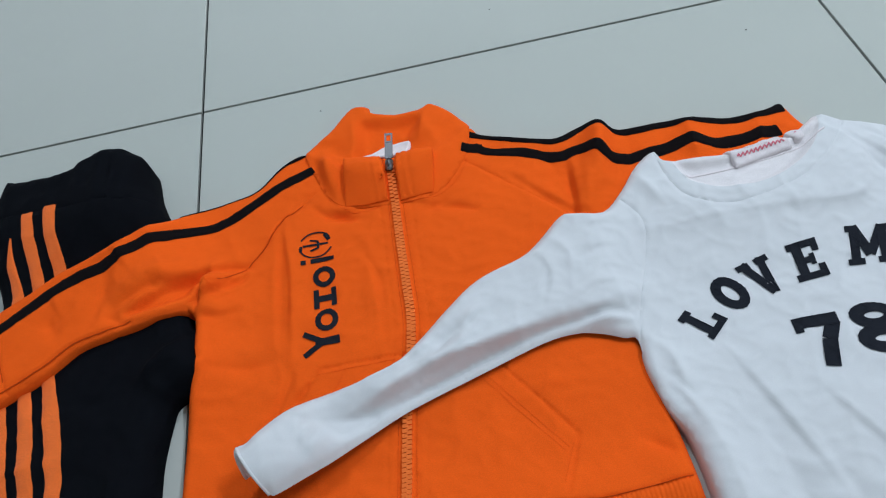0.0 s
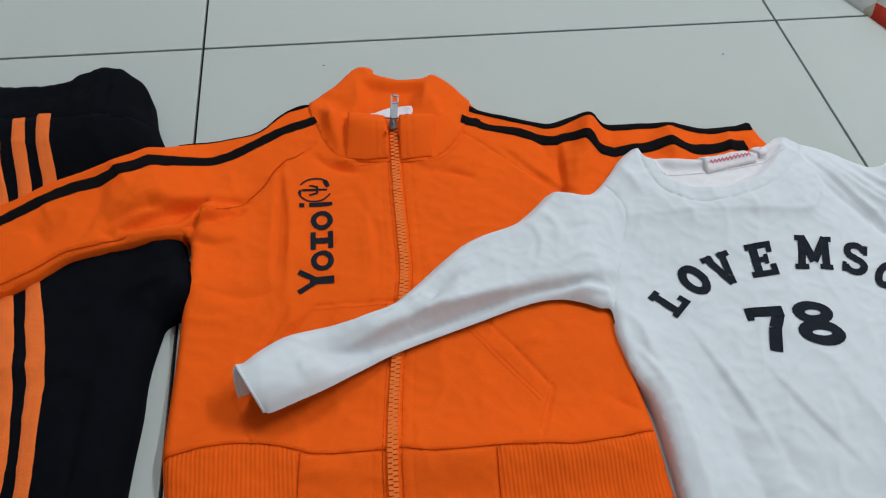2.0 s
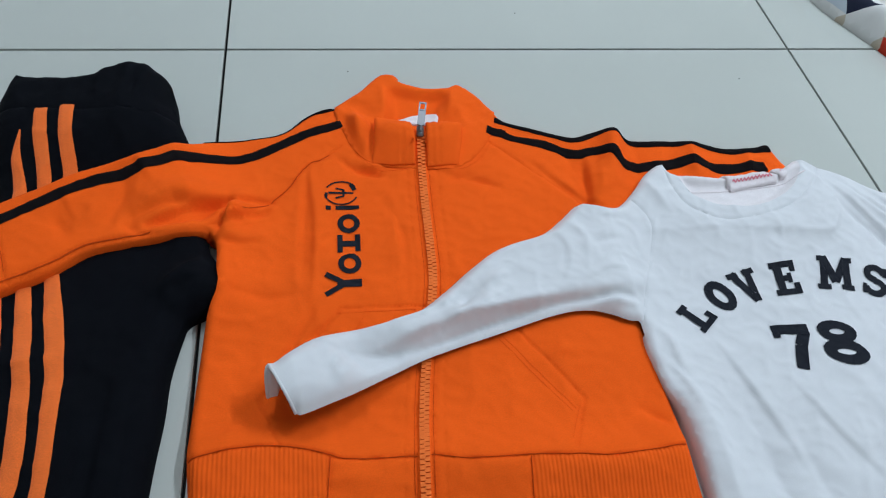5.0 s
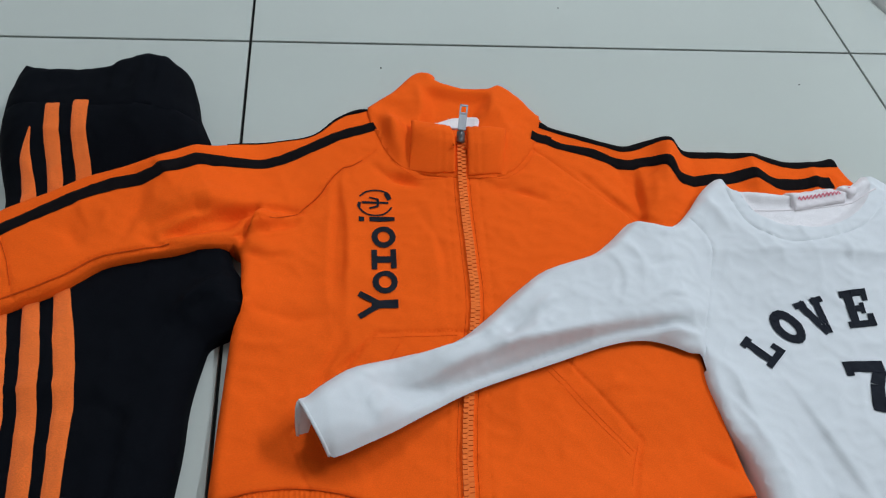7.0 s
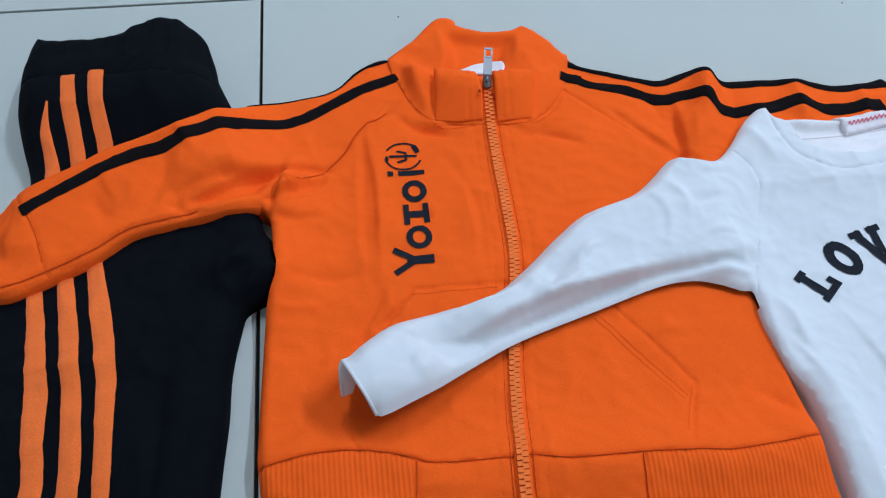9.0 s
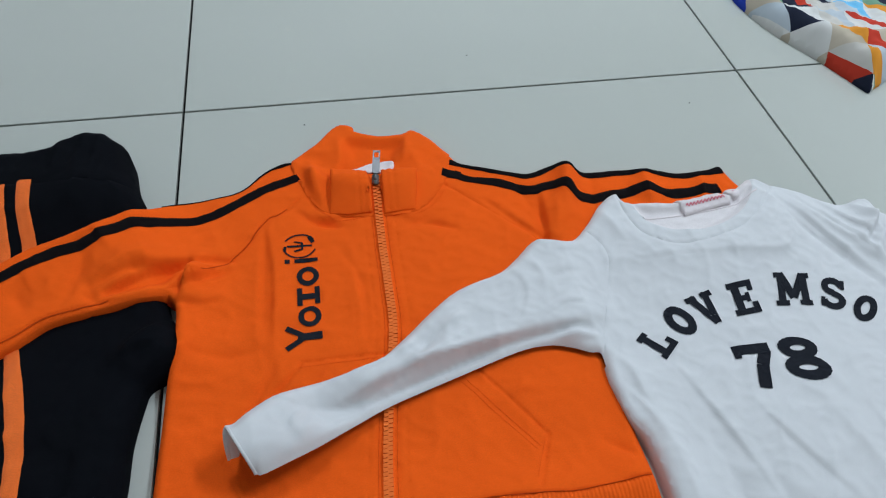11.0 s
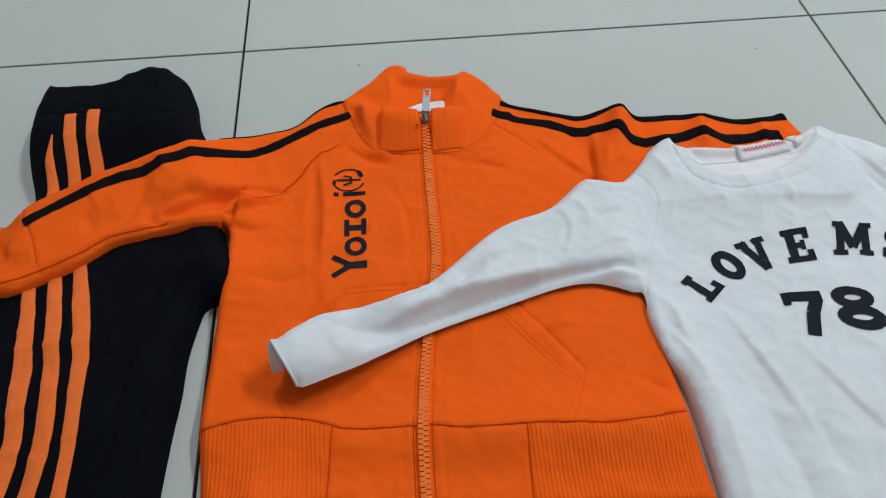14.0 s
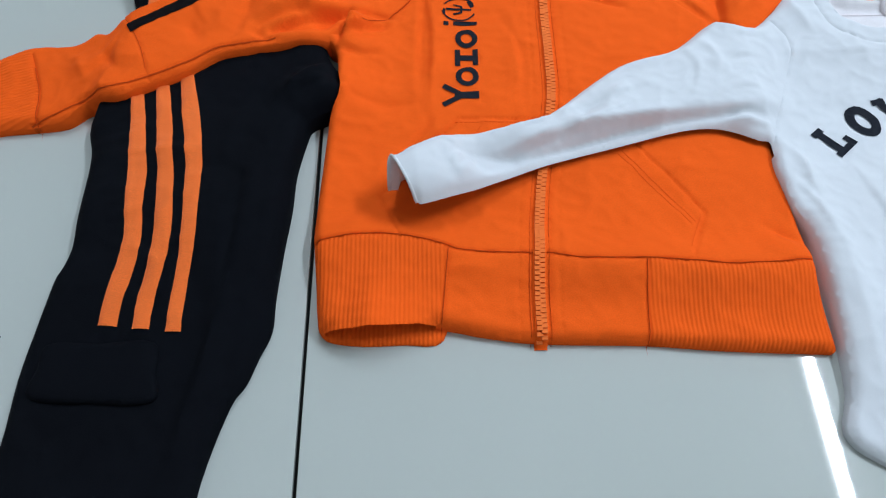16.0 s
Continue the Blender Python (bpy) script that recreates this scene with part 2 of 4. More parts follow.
class Drape:
    """A garment laid flat over what is under it: an outline, a thickness with a rounded edge, folds and seams."""

    def __init__(self, outline, thick, edge, soft=0.006, folds=(), seams=(), dents=(), wave=0.0006, seed=1, open_ends=(), lift=None, rise=0.5, taper=None, crumple=0.0, ledges=(), stand=None, stand_edge=0.014, stand_drop=0.28, least=0.0036, loose=()):
        global TOP
        self.line = outline
        x0, y0 = outline.min(0) - 0.01
        x1, y1 = outline.max(0) + 0.01
        i0, i1 = max(0, int((x0 - X0) / STEP)), min(NX, int((x1 - X0) / STEP) + 2)
        j0, j1 = max(0, int((y0 - Y0) / STEP)), min(NY, int((y1 - Y0) / STEP) + 2)
        w = (slice(j0, j1), slice(i0, i1))
        x, y = GX[w], GY[w]
        self.under = TOP.copy()
        self.gaps = list(open_ends) + list(loose)
        self.seams = seams
        shut = []
        ring = np.vstack([outline, outline[:1]])
        d = np.full(x.shape, 9.0)
        run = [ring[0]]
        for a, b in zip(ring[:-1], ring[1:]):
            m = (a + b) / 2
            if any((m[0] - ox) ** 2 + (m[1] - oy) ** 2 < r * r for ox, oy, r in open_ends):
                if len(run) > 1:
                    shut.append(np.array(run))
                run = [b]
            else:
                run.append(b)
        if len(run) > 1:
            shut.append(np.array(run))
        for line in shut:
            d = np.minimum(d, away(x, y, line))
        mask = inside(x, y, outline)
        whole = away(x, y, ring)
        s = np.clip(np.where(mask | (d > whole + 1e-6), d, -d) / edge, -0.4, 1)
        rim = rise + (1 - rise) * np.sin(s * 1.5708)
        tent = TOP
        for _ in range(6):
            tent = np.maximum(TOP, blurred(tent, soft * 0.7))
        base = np.maximum(blurred(tent, 0.004), TOP * 0.98)[w]
        if taper is not None:
            rim = rim * np.clip(away(x, y, taper[0]) / taper[1], 0.05, 1)
        z = base + thick * rim
        flat = np.clip(d / (edge * 1.5), 0, 1)
        add = wave * ripple(x, y, 0.045, seed) + wave * 0.3 * ripple(x, y, 0.017, seed + 9)
        if crumple:
            add = add + crumple * ((1 - np.abs(ripple(x, y, 0.06, seed + 20))) ** 3 + 0.6 * (1 - np.abs(ripple(x, y, 0.03, seed + 30))) ** 3 - 0.5)
        for line, width, h in folds:
            line = np.array(line, float)
            curve = bend(line, 4) if len(line) > 2 else line
            far = away(x, y, curve)
            ax, bx = curve[0], curve[-1]
            length = np.hypot(*(bx - ax)) + 1e-6
            along = ((x - ax[0]) * (bx[0] - ax[0]) + (y - ax[1]) * (bx[1] - ax[1])) / length ** 2
            fade = np.clip(1.15 - np.abs(along - 0.5) * 1.6, 0, 1)
            add = add + h * np.exp(-(far / width) ** 1.35) * fade
        for line, width, h in ledges:
            line = np.array(line, float)
            curve = bend(line, 4) if len(line) > 2 else line
            far, side = np.full(x.shape, 9.0), np.zeros(x.shape)
            for (ax, ay), (bx, by) in zip(curve[:-1], curve[1:]):
                dx, dy = bx - ax, by - ay
                q = np.clip(((x - ax) * dx + (y - ay) * dy) / (dx * dx + dy * dy), 0, 1)
                dist = np.hypot(x - ax - q * dx, y - ay - q * dy)
                near = dist < far
                far = np.where(near, dist, far)
                side = np.where(near, np.sign(dx * (y - ay) - dy * (x - ax)), side)
            a, b = curve[0], curve[-1]
            along = ((x - a[0]) * (b[0] - a[0]) + (y - a[1]) * (b[1] - a[1])) / ((b[0] - a[0]) ** 2 + (b[1] - a[1]) ** 2)
            fade = np.clip(1.3 - np.abs(along - 0.5) * 2.2, 0, 1)
            add = add + h * fade * np.where(side > 0, np.clip(far / 0.0036, 0, 1) * np.exp(-far / width), 0)
        for line, depth, soft_edge in dents:
            line = np.array(line, float)
            inn = np.clip(away(x, y, np.vstack([line, line[:1]])) / soft_edge, 0, 1)
            add = add - depth * np.where(inside(x, y, line), inn, 0)
        if lift is not None:
            add = add + lift(x, y)
        z = np.maximum(z + add * flat, base + least * rim)
        if stand is not None:
            z = z + stand(x, y) * (1 - stand_drop + stand_drop * np.sin(np.clip(d / stand_edge, 0, 1) * 1.5708))
        full = base.copy()
        full[:] = z
        self.z = TOP.copy()
        self.z[w] = full
        TOP = TOP.copy()
        TOP[w] = np.where(mask, np.maximum(TOP[w], full), TOP[w])
        self.lines = []

    def cut(self, line):
        """Edges of the mesh follow this line."""
        self.lines.append(np.asarray(line))

    def build(self, step=0.003):
        from mathutils import geometry
        line = self.line
        keep = [line[0]]
        for p in line[1:]:
            if np.hypot(*(p - keep[-1])) > step * 0.6:
                keep.append(p)
        line = np.array(keep)
        n = len(line)
        tang = np.roll(line, -1, 0) - np.roll(line, 1, 0)
        nrm = np.stack([-tang[:, 1], tang[:, 0]], 1) / (np.hypot(tang[:, 0], tang[:, 1])[:, None] + 1e-9)
        area2 = np.sum(line[:, 0] * np.roll(line[:, 1], -1) - np.roll(line[:, 0], -1) * line[:, 1])
        if area2 < 0:
            nrm = -nrm
        pts = [line]
        edges = [(k, (k + 1) % n) for k in range(n)]
        count = n
        for c in self.lines:
            c = c[inside(c[:, 0], c[:, 1], line)]
            edges += [(count + k, count + k + 1) for k in range(len(c) - 1)]
            pts.append(c)
            count += len(c)
        for c, width, h in self.seams:
            t = np.gradient(c, axis=0)
            t = np.stack([-t[:, 1], t[:, 0]], 1) / (np.hypot(t[:, 0], t[:, 1])[:, None] + 1e-9)
            for off in (-1.3 * width, 0.0, 1.3 * width):
                r = c + t * off
                pts.append(r[inside(r[:, 0], r[:, 1], line)])
        for off in (0.0006, 0.0016):
            r = line + nrm * off
            ok = inside(r[:, 0], r[:, 1], line)
            pts.append(r[ok])
        x0, y0 = line.min(0)
        x1, y1 = line.max(0)
        xs, ys = np.meshgrid(np.arange(x0, x1, step), np.arange(y0, y1, step * 0.87))
        xs = xs + (np.arange(len(xs)) % 2)[:, None] * step * 0.5
        g = np.stack([xs.ravel(), ys.ravel()], 1)
        g = g[inside(g[:, 0], g[:, 1], line)]
        g = g[away(g[:, 0], g[:, 1], np.vstack([line, line[:1]])) > 0.0026]
        pts.append(g)
        allp = np.vstack(pts)
        v, e, f, *_ = geometry.delaunay_2d_cdt([Vector(p) for p in allp], edges, [list(range(n))], 1, 1e-6)
        self.v = np.array([(p.x, p.y) for p in v])
        self.f = [tuple(t) for t in f]
        self.fc = np.array([self.v[list(t)].mean(0) for t in self.f])
        self.vz = height(self.z, self.v[:, 0], self.v[:, 1])
        for c, width, h in self.seams:
            self.vz = self.vz - h * np.exp(-(away(self.v[:, 0], self.v[:, 1], c) / width) ** 2)
        self.rim = line
        return self

    def piece(self, name, mat, parent, where=None, label="", skirt=True):
        """The faces whose middles lie where the test says, as one part."""
        pick = np.ones(len(self.f), bool) if where is None else where(self.fc[:, 0], self.fc[:, 1])
        bm = bmesh.new()
        made = {}

        def vert(k):
            if k not in made:
                made[k] = bm.verts.new((self.v[k][0], self.v[k][1], self.vz[k]))
            return made[k]

        for t, ok in zip(self.f, pick):
            if ok:
                face = bm.faces.new([vert(k) for k in t])
        bm.normal_update()
        if bm.faces and sum(f.normal.z for f in bm.faces) < 0:
            bmesh.ops.reverse_faces(bm, faces=bm.faces[:])
        if skirt:
            low = {}
            back = {id(o): k for k, o in made.items()}
            for edge in [e for e in bm.edges if len(e.link_faces) == 1]:
                a, b = edge.verts
                m = (a.co + b.co) / 2
                if any((m.x - ox) ** 2 + (m.y - oy) ** 2 < r * r for ox, oy, r in self.gaps):
                    continue
                if away(np.array([m.x]), np.array([m.y]), np.vstack([self.rim, self.rim[:1]]))[0] > 0.0005:
                    continue
                for p in (a, b):
                    if p not in low:
                        low[p] = bm.verts.new((p.co.x, p.co.y, min(p.co.z, float(height(self.under, p.co.x, p.co.y))) - 0.0002))
                bm.faces.new((a, b, low[b], low[a]))
        bmesh.ops.recalc_face_normals(bm, faces=bm.faces[:])
        return part(name, bm, mat, parent, label)


def ribbon(name, line, width, mat, parent, lift=0.0011, across=6, label="", field=None, crown=0.0):
    """A band along a line, lying on the surface."""
    field = TOP if field is None else field
    line = np.asarray(line, float)
    seg = np.hypot(*np.diff(line, axis=0).T)
    s = np.concatenate([[0], np.cumsum(seg)])
    n = max(3, int(s[-1] / 0.0022))
    q = np.linspace(0, s[-1], n)
    line = np.stack([np.interp(q, s, line[:, 0]), np.interp(q, s, line[:, 1])], 1)
    t = np.gradient(line, axis=0)
    t /= np.hypot(t[:, 0], t[:, 1])[:, None] + 1e-9
    nr = np.stack([-t[:, 1], t[:, 0]], 1)
    bm = bmesh.new()
    w = np.interp(np.linspace(0, 1, n), np.linspace(0, 1, len(width)), width) if hasattr(width, "__len__") else np.full(n, width)
    rows = []
    for k in range(n):
        row = []
        for c in range(across + 1):
            u = c / across * 2 - 1
            p = line[k] + nr[k] * u * w[k] / 2
            up = lift + crown * (1 - u * u) - (0.0008 if abs(u) == 1 else 0)
            row.append(bm.verts.new((p[0], p[1], float(height(field, p[0], p[1])) + up)))
        rows.append(row)
    for a, b in zip(rows[:-1], rows[1:]):
        for c in range(across):
            bm.faces.new((a[c], b[c], b[c + 1], a[c + 1]))
    bm.normal_update()
    if sum(f.normal.z for f in bm.faces) < 0:
        bmesh.ops.reverse_faces(bm, faces=bm.faces[:])
    return part(name, bm, mat, parent, label)


def stitches(name, line, mat, parent, pitch=0.0030, lift=0.0002):
    """A row of single thread stitches."""
    line = np.asarray(line, float)
    s = np.concatenate([[0], np.cumsum(np.hypot(*np.diff(line, axis=0).T))])
    bm = bmesh.new()
    for q in np.arange(0, s[-1] - pitch, pitch):
        a = np.array([np.interp(q, s, line[:, k]) for k in (0, 1)])
        b = np.array([np.interp(q + pitch * 0.62, s, line[:, k]) for k in (0, 1)])
        za, zb = float(height(TOP, *a)), float(height(TOP, *b))
        m, ang = (a + b) / 2, math.atan2(b[1] - a[1], b[0] - a[0])
        box(bm, (pitch * 0.7, 0.0005, 0.0004), (m[0], m[1], (za + zb) / 2 + lift), Matrix.Rotation(ang, 4, "Z"))
    return part(name, bm, mat, parent, smooth=False)


def strokes(name, lines, mat, parent, place, lift=0.0006, label=""):
    """A flat print made of thick strokes; place maps its own plane to the floor's."""
    from mathutils import geometry
    verts, faces = [], []
    for line, width in lines:
        line = np.array(line, float)
        for a, b in zip(line[:-1], line[1:]):
            d = (b - a) / (np.hypot(*(b - a)) + 1e-9)
            m = np.array([-d[1], d[0]]) * width / 2
            e = d * (width * 0.18 if len(line) > 3 else 0)
            k = len(verts)
            verts += [place(*p) for p in (a - e - m, b + e - m, b + e + m, a - e + m)]
            faces.append([k, k + 1, k + 2, k + 3])
    allv = np.array(verts)
    x0, y0 = allv.min(0)
    x1, y1 = allv.max(0)
    gx, gy = np.meshgrid(np.arange(x0, x1, 0.0018), np.arange(y0, y1, 0.0018))
    extra = np.stack([gx.ravel(), gy.ravel()], 1)
    v, e, f, *_ = geometry.delaunay_2d_cdt([Vector(p) for p in np.vstack([allv, extra])], [], faces, 1, 1e-6)
    bm = bmesh.new()
    pool = {}
    for t in f:
        c = np.mean([(v[k].x, v[k].y) for k in t], 0)
        if not any(inside(np.array([c[0]]), np.array([c[1]]), allv[q])[0] for q in faces):
            continue
        for k in t:
            if k not in pool:
                pool[k] = bm.verts.new((v[k].x, v[k].y, float(height(TOP, v[k].x, v[k].y)) + lift))
        bm.faces.new([pool[k] for k in t])
    bm.normal_update()
    if sum(q.normal.z for q in bm.faces) < 0:
        bmesh.ops.reverse_faces(bm, faces=bm.faces[:])
    return part(name, bm, mat, parent, label)


def arc(cx, cy, rx, ry, a0, a1, n=16):
    return [(cx + rx * math.cos(radians(a0 + (a1 - a0) * k / n)), cy + ry * math.sin(radians(a0 + (a1 - a0) * k / n))) for k in range(n + 1)]


# ---- room ----
def slab(name, size, at, mat, label, category):
    bm = bmesh.new()
    box(bm, size, at)
    return tagged(part(name, bm, mat, smooth=False), label, category, kind="structure")


RX0, RX1, RY0, RY1, RH = -2.4, 3.0, -2.4, 3.0, 2.6
slab("wall_west", (0.12, RY1 - RY0, RH), (RX0 - 0.06, 0.3, RH / 2), PAINT, "plain white painted wall", "wall")
slab("wall_east", (0.12, RY1 - RY0, RH), (RX1 + 0.06, 0.3, RH / 2), PAINT, "plain white painted wall", "wall")
slab("wall_north", (RX1 - RX0 + 0.24, 0.12, RH), (0.3, RY1 + 0.06, RH / 2), PAINT, "plain white painted wall", "wall")
slab("wall_south", (RX1 - RX0 + 0.24, 0.12, RH), (0.3, RY0 - 0.06, RH / 2), PAINT, "plain white painted wall", "wall")
slab("ceiling", (RX1 - RX0 + 0.24, RY1 - RY0 + 0.24, 0.1), (0.3, 0.3, RH + 0.05), PAINT, "plain white painted ceiling", "ceiling")
floor = slab("floor", (RX1 - RX0 + 0.24, RY1 - RY0 + 0.24, 0.1), (0.3, 0.3, -0.0535), GROUT,
             "floor of large pale glazed tiles with thin dark joints", "floor")


def tube_or_fill_lamp(x, y):
    lamp = thing("tube_or_fill_lamp", "white fluorescent tube lamp on the ceiling; the one towards the back is added fill", "ceiling lamp", (x, y, RH), "ceiling tube lamps")
    bm = bmesh.new()
    box(bm, (0.06, 1.26, 0.035), (x, y, RH - 0.0185))
    part("housing", bm, PAINT, lamp, smooth=False)
    bm = bmesh.new()
    bmesh.ops.create_cone(bm, cap_ends=True, segments=16, radius1=0.014, radius2=0.014, depth=1.2,
                          matrix=Matrix.Translation((x, y, RH - 0.052)) @ Matrix.Rotation(radians(90), 4, "X"))
    part("tube", bm, TUBE_GLOW, lamp)


tube_or_fill_lamp(1.79, 0.28)
# body of the added fill light, an invented second tube
tube_or_fill_lamp(0.2, 1.2)

def even(points, step=0.003):
    """A line with sharp corners, cut into even steps."""
    out = []
    for a, b in zip(np.array(points[:-1], float), np.array(points[1:], float)):
        n = max(1, int(np.hypot(*(b - a)) / step))
        out += [a + (b - a) * k / n for k in range(n)]
    return np.array(out + [np.array(points[-1], float)])


# ---- trousers ----
P_LEFT = [(-0.1620, -0.0690), (-0.1673, -0.0935), (-0.1682, -0.1118), (-0.1653, -0.1398), (-0.1601, -0.1647), (-0.1513, -0.2000), (-0.1550, -0.2450), (-0.1625, -0.3039), (-0.1560, -0.3340), (-0.1549, -0.3799), (-0.1540, -0.4029), (-0.1572, -0.4170), (-0.1608, -0.4260), (-0.1657, -0.4614), (-0.1680, -0.4890), (-0.1677, -0.5300), (-0.1720, -0.6000), (-0.1680, -0.7000), (-0.1630, -0.7800)]
P_RIGHT = [(-0.0850, -0.7800), (-0.0700, -0.6800), (-0.0580, -0.6000), (-0.0527, -0.5499), (-0.0415, -0.5079), (-0.0334, -0.4943), (-0.0273, -0.4775), (-0.0209, -0.4605), (-0.0205, -0.4379), (-0.0182, -0.4028), (-0.0154, -0.3738), (-0.0144, -0.3447), (-0.0093, -0.3163), (-0.0051, -0.3056), (0.0105, -0.2975), (0.0225, -0.2865), (0.0170, -0.2755), (0.0150, -0.2642), (0.0040, -0.2450), (-0.0040, -0.2000), (-0.0149, -0.1519), (-0.0210, -0.1348), (-0.0303, -0.1097), (-0.0343, -0.0888), (-0.0380, -0.0758), (-0.0472, -0.0647), (-0.0591, -0.0600), (-0.0673, -0.0616), (-0.0755, -0.0584), (-0.0866, -0.0644), (-0.1017, -0.0731), (-0.1314, -0.0736), (-0.1499, -0.0711)]
WAIST = bend([(-0.19, -0.121), (-0.16, -0.122), (-0.129, -0.1235), (-0.079, -0.128), (-0.015, -0.128)])


def waist_lift(x, y):
    """The gathered waist stands much higher than the leg, and the knee is bunched up."""
    q = np.clip((y + 0.195) / 0.065, 0, 1)
    leg = np.clip((y + 0.475) / 0.11, 0, 1)
    waist = 0.010 * leg * leg * (3 - 2 * leg) + 0.022 * q * q * (3 - 2 * q) * (0.74 + 0.26 * np.clip((-0.028 - x) / 0.03, 0, 1)) * (0.86 + 0.14 * np.clip((x + 0.165) / 0.06, 0, 1))
    gather = (0.0004 + 0.0012 * (x > -0.09)) * np.sin(x * 430 + 1.2 * np.sin(x * 120)) * np.clip((y + 0.125) / 0.02, 0, 1)
    return waist + gather + 0.004 * np.exp(-((x + 0.068) / 0.018) ** 2) * q + 0.009 * np.exp(-((x - 0.006) / 0.018) ** 2 - ((y + 0.287) / 0.022) ** 2)


trousers = thing("track_trousers", "folded navy-black track trousers with three orange side stripes on the floor", "trousers", (-0.09, -0.3, 0))
drape = Drape(bend(P_LEFT + P_RIGHT, 4, True), 0.011, 0.007, seed=3, wave=0.0006, stand=waist_lift, stand_edge=0.02, stand_drop=0.45, crumple=0.0012,
              ledges=[([(-0.030, -0.297), (-0.010, -0.283), (0.010, -0.280)], 0.008, 0.006), ([(-0.045, -0.33), (-0.05, -0.42), (-0.07, -0.53)], 0.012, 0.005),
                      ([(-0.03, -0.35), (-0.035, -0.44)], 0.008, 0.003), ([(-0.15, -0.342), (-0.08, -0.338)], 0.012, 0.003)],
              seams=[(WAIST, 0.0016, 0.0008)],
              folds=[([(0.004, -0.262), (-0.02, -0.285), (-0.01, -0.30)], 0.006, 0.006), ([(-0.06, -0.36), (-0.055, -0.46), (-0.07, -0.56)], 0.006, 0.003),
                     ([(-0.035, -0.34), (-0.04, -0.42)], 0.005, 0.002), ([(-0.10, -0.035), (-0.09, -0.08)], 0.006, 0.002),
                     ([(-0.065, -0.035), (-0.06, -0.08)], 0.005, 0.002), ([(-0.13, -0.34), (-0.06, -0.335)], 0.008, 0.002)])
drape.cut(WAIST)
drape.build(0.003)
drape.piece("waistband", NAVY, trousers, lambda x, y: y > np.interp(x, WAIST[:, 0], WAIST[:, 1]), "gathered elastic waistband")
drape.piece("leg", NAVY, trousers, lambda x, y: y <= np.interp(x, WAIST[:, 0], WAIST[:, 1]))
for line, width in (([(-0.1365, -0.146), (-0.1385, -0.165), (-0.134, -0.19), (-0.1305, -0.212)], [0.001, 0.0075, 0.0095, 0.01]),
                    ([(-0.1245, -0.1255), (-0.1225, -0.15), (-0.118, -0.18), (-0.116, -0.205)], [0.0095, 0.0105, 0.01, 0.01]),
                    ([(-0.1055, -0.1235), (-0.104, -0.15), (-0.1, -0.175), (-0.098, -0.2)], [0.0105, 0.0105, 0.0105, 0.0105]),
                    ([(-0.1365, -0.2469), (-0.1279, -0.2917), (-0.1184, -0.3415), (-0.1142, -0.3793), (-0.1123, -0.4074), (-0.1177, -0.4408), (-0.1193, -0.4583)], [0.0084, 0.0084, 0.0106, 0.0129, 0.0113, 0.012, 0.0116]),
                    ([(-0.1204, -0.2402), (-0.1108, -0.2871), (-0.1001, -0.3394), (-0.0946, -0.3796), (-0.0937, -0.4077), (-0.0977, -0.4411), (-0.0981, -0.4612)], [0.0095, 0.0095, 0.0111, 0.0105, 0.0116, 0.0108, 0.0103]),
                    ([(-0.1061, -0.2250), (-0.0944, -0.2779), (-0.0813, -0.3368), (-0.0775, -0.3799), (-0.0768, -0.4079), (-0.0785, -0.4415), (-0.0784, -0.4630)], [0.0094, 0.0094, 0.0121, 0.0112, 0.01, 0.0086, 0.0094])):
    ribbon("side_stripe", bend(line), width, ORANGE_BAND, trousers, label="orange tape stripe")
FLAP = bend([(-0.151, -0.470), (-0.120, -0.470), (-0.088, -0.470), (-0.084, -0.490), (-0.083, -0.506), (-0.12, -0.506), (-0.155, -0.502), (-0.154, -0.485)], 4, True)
flap = Drape(FLAP, 0.0025, 0.002, soft=0.003, wave=0.0002)
flap.build(0.003).piece("pocket_flap", NAVY, trousers)

# ---- jacket ----
SLEEVE_L = [(0.1041, -0.0940), (0.0777, -0.1018), (0.0566, -0.1229), (0.0294, -0.1304), (0.0021, -0.1392), (-0.0238, -0.1579), (-0.0475, -0.1688), (-0.0696, -0.1781), (-0.0931, -0.1854), (-0.1144, -0.1954), (-0.1369, -0.2047), (-0.1528, -0.2109), (-0.1629, -0.2217), (-0.1751, -0.2170), (-0.1912, -0.2254), (-0.2237, -0.2257), (-0.2475, -0.2376), (-0.2800, -0.2620), (-0.2720, -0.3180), (-0.2347, -0.3063), (-0.2139, -0.3038), (-0.1846, -0.2999), (-0.1678, -0.2875), (-0.1417, -0.2918), (-0.1172, -0.2815), (-0.0942, -0.2706), (-0.0754, -0.2561), (-0.0505, -0.2494), (-0.0271, -0.2445), (-0.0086, -0.2401), (0.0085, -0.2392)]
BODY = [(0.0140, -0.2720), (0.0160, -0.2870), (0.0090, -0.3080), (0.0047, -0.3600), (0.0035, -0.3951), (0.0042, -0.4081), (0.0060, -0.4300), (0.0086, -0.4580), (0.0132, -0.4650), (0.0400, -0.4665), (0.0810, -0.4616), (0.1122, -0.4672), (0.1460, -0.4718), (0.2117, -0.4742), (0.2599, -0.4786), (0.3192, -0.4819), (0.3247, -0.4821), (0.3262, -0.4759), (0.3250, -0.4450), (0.3240, -0.4280), (0.3250, -0.3600), (0.3220, -0.2900), (0.3250, -0.2620)]
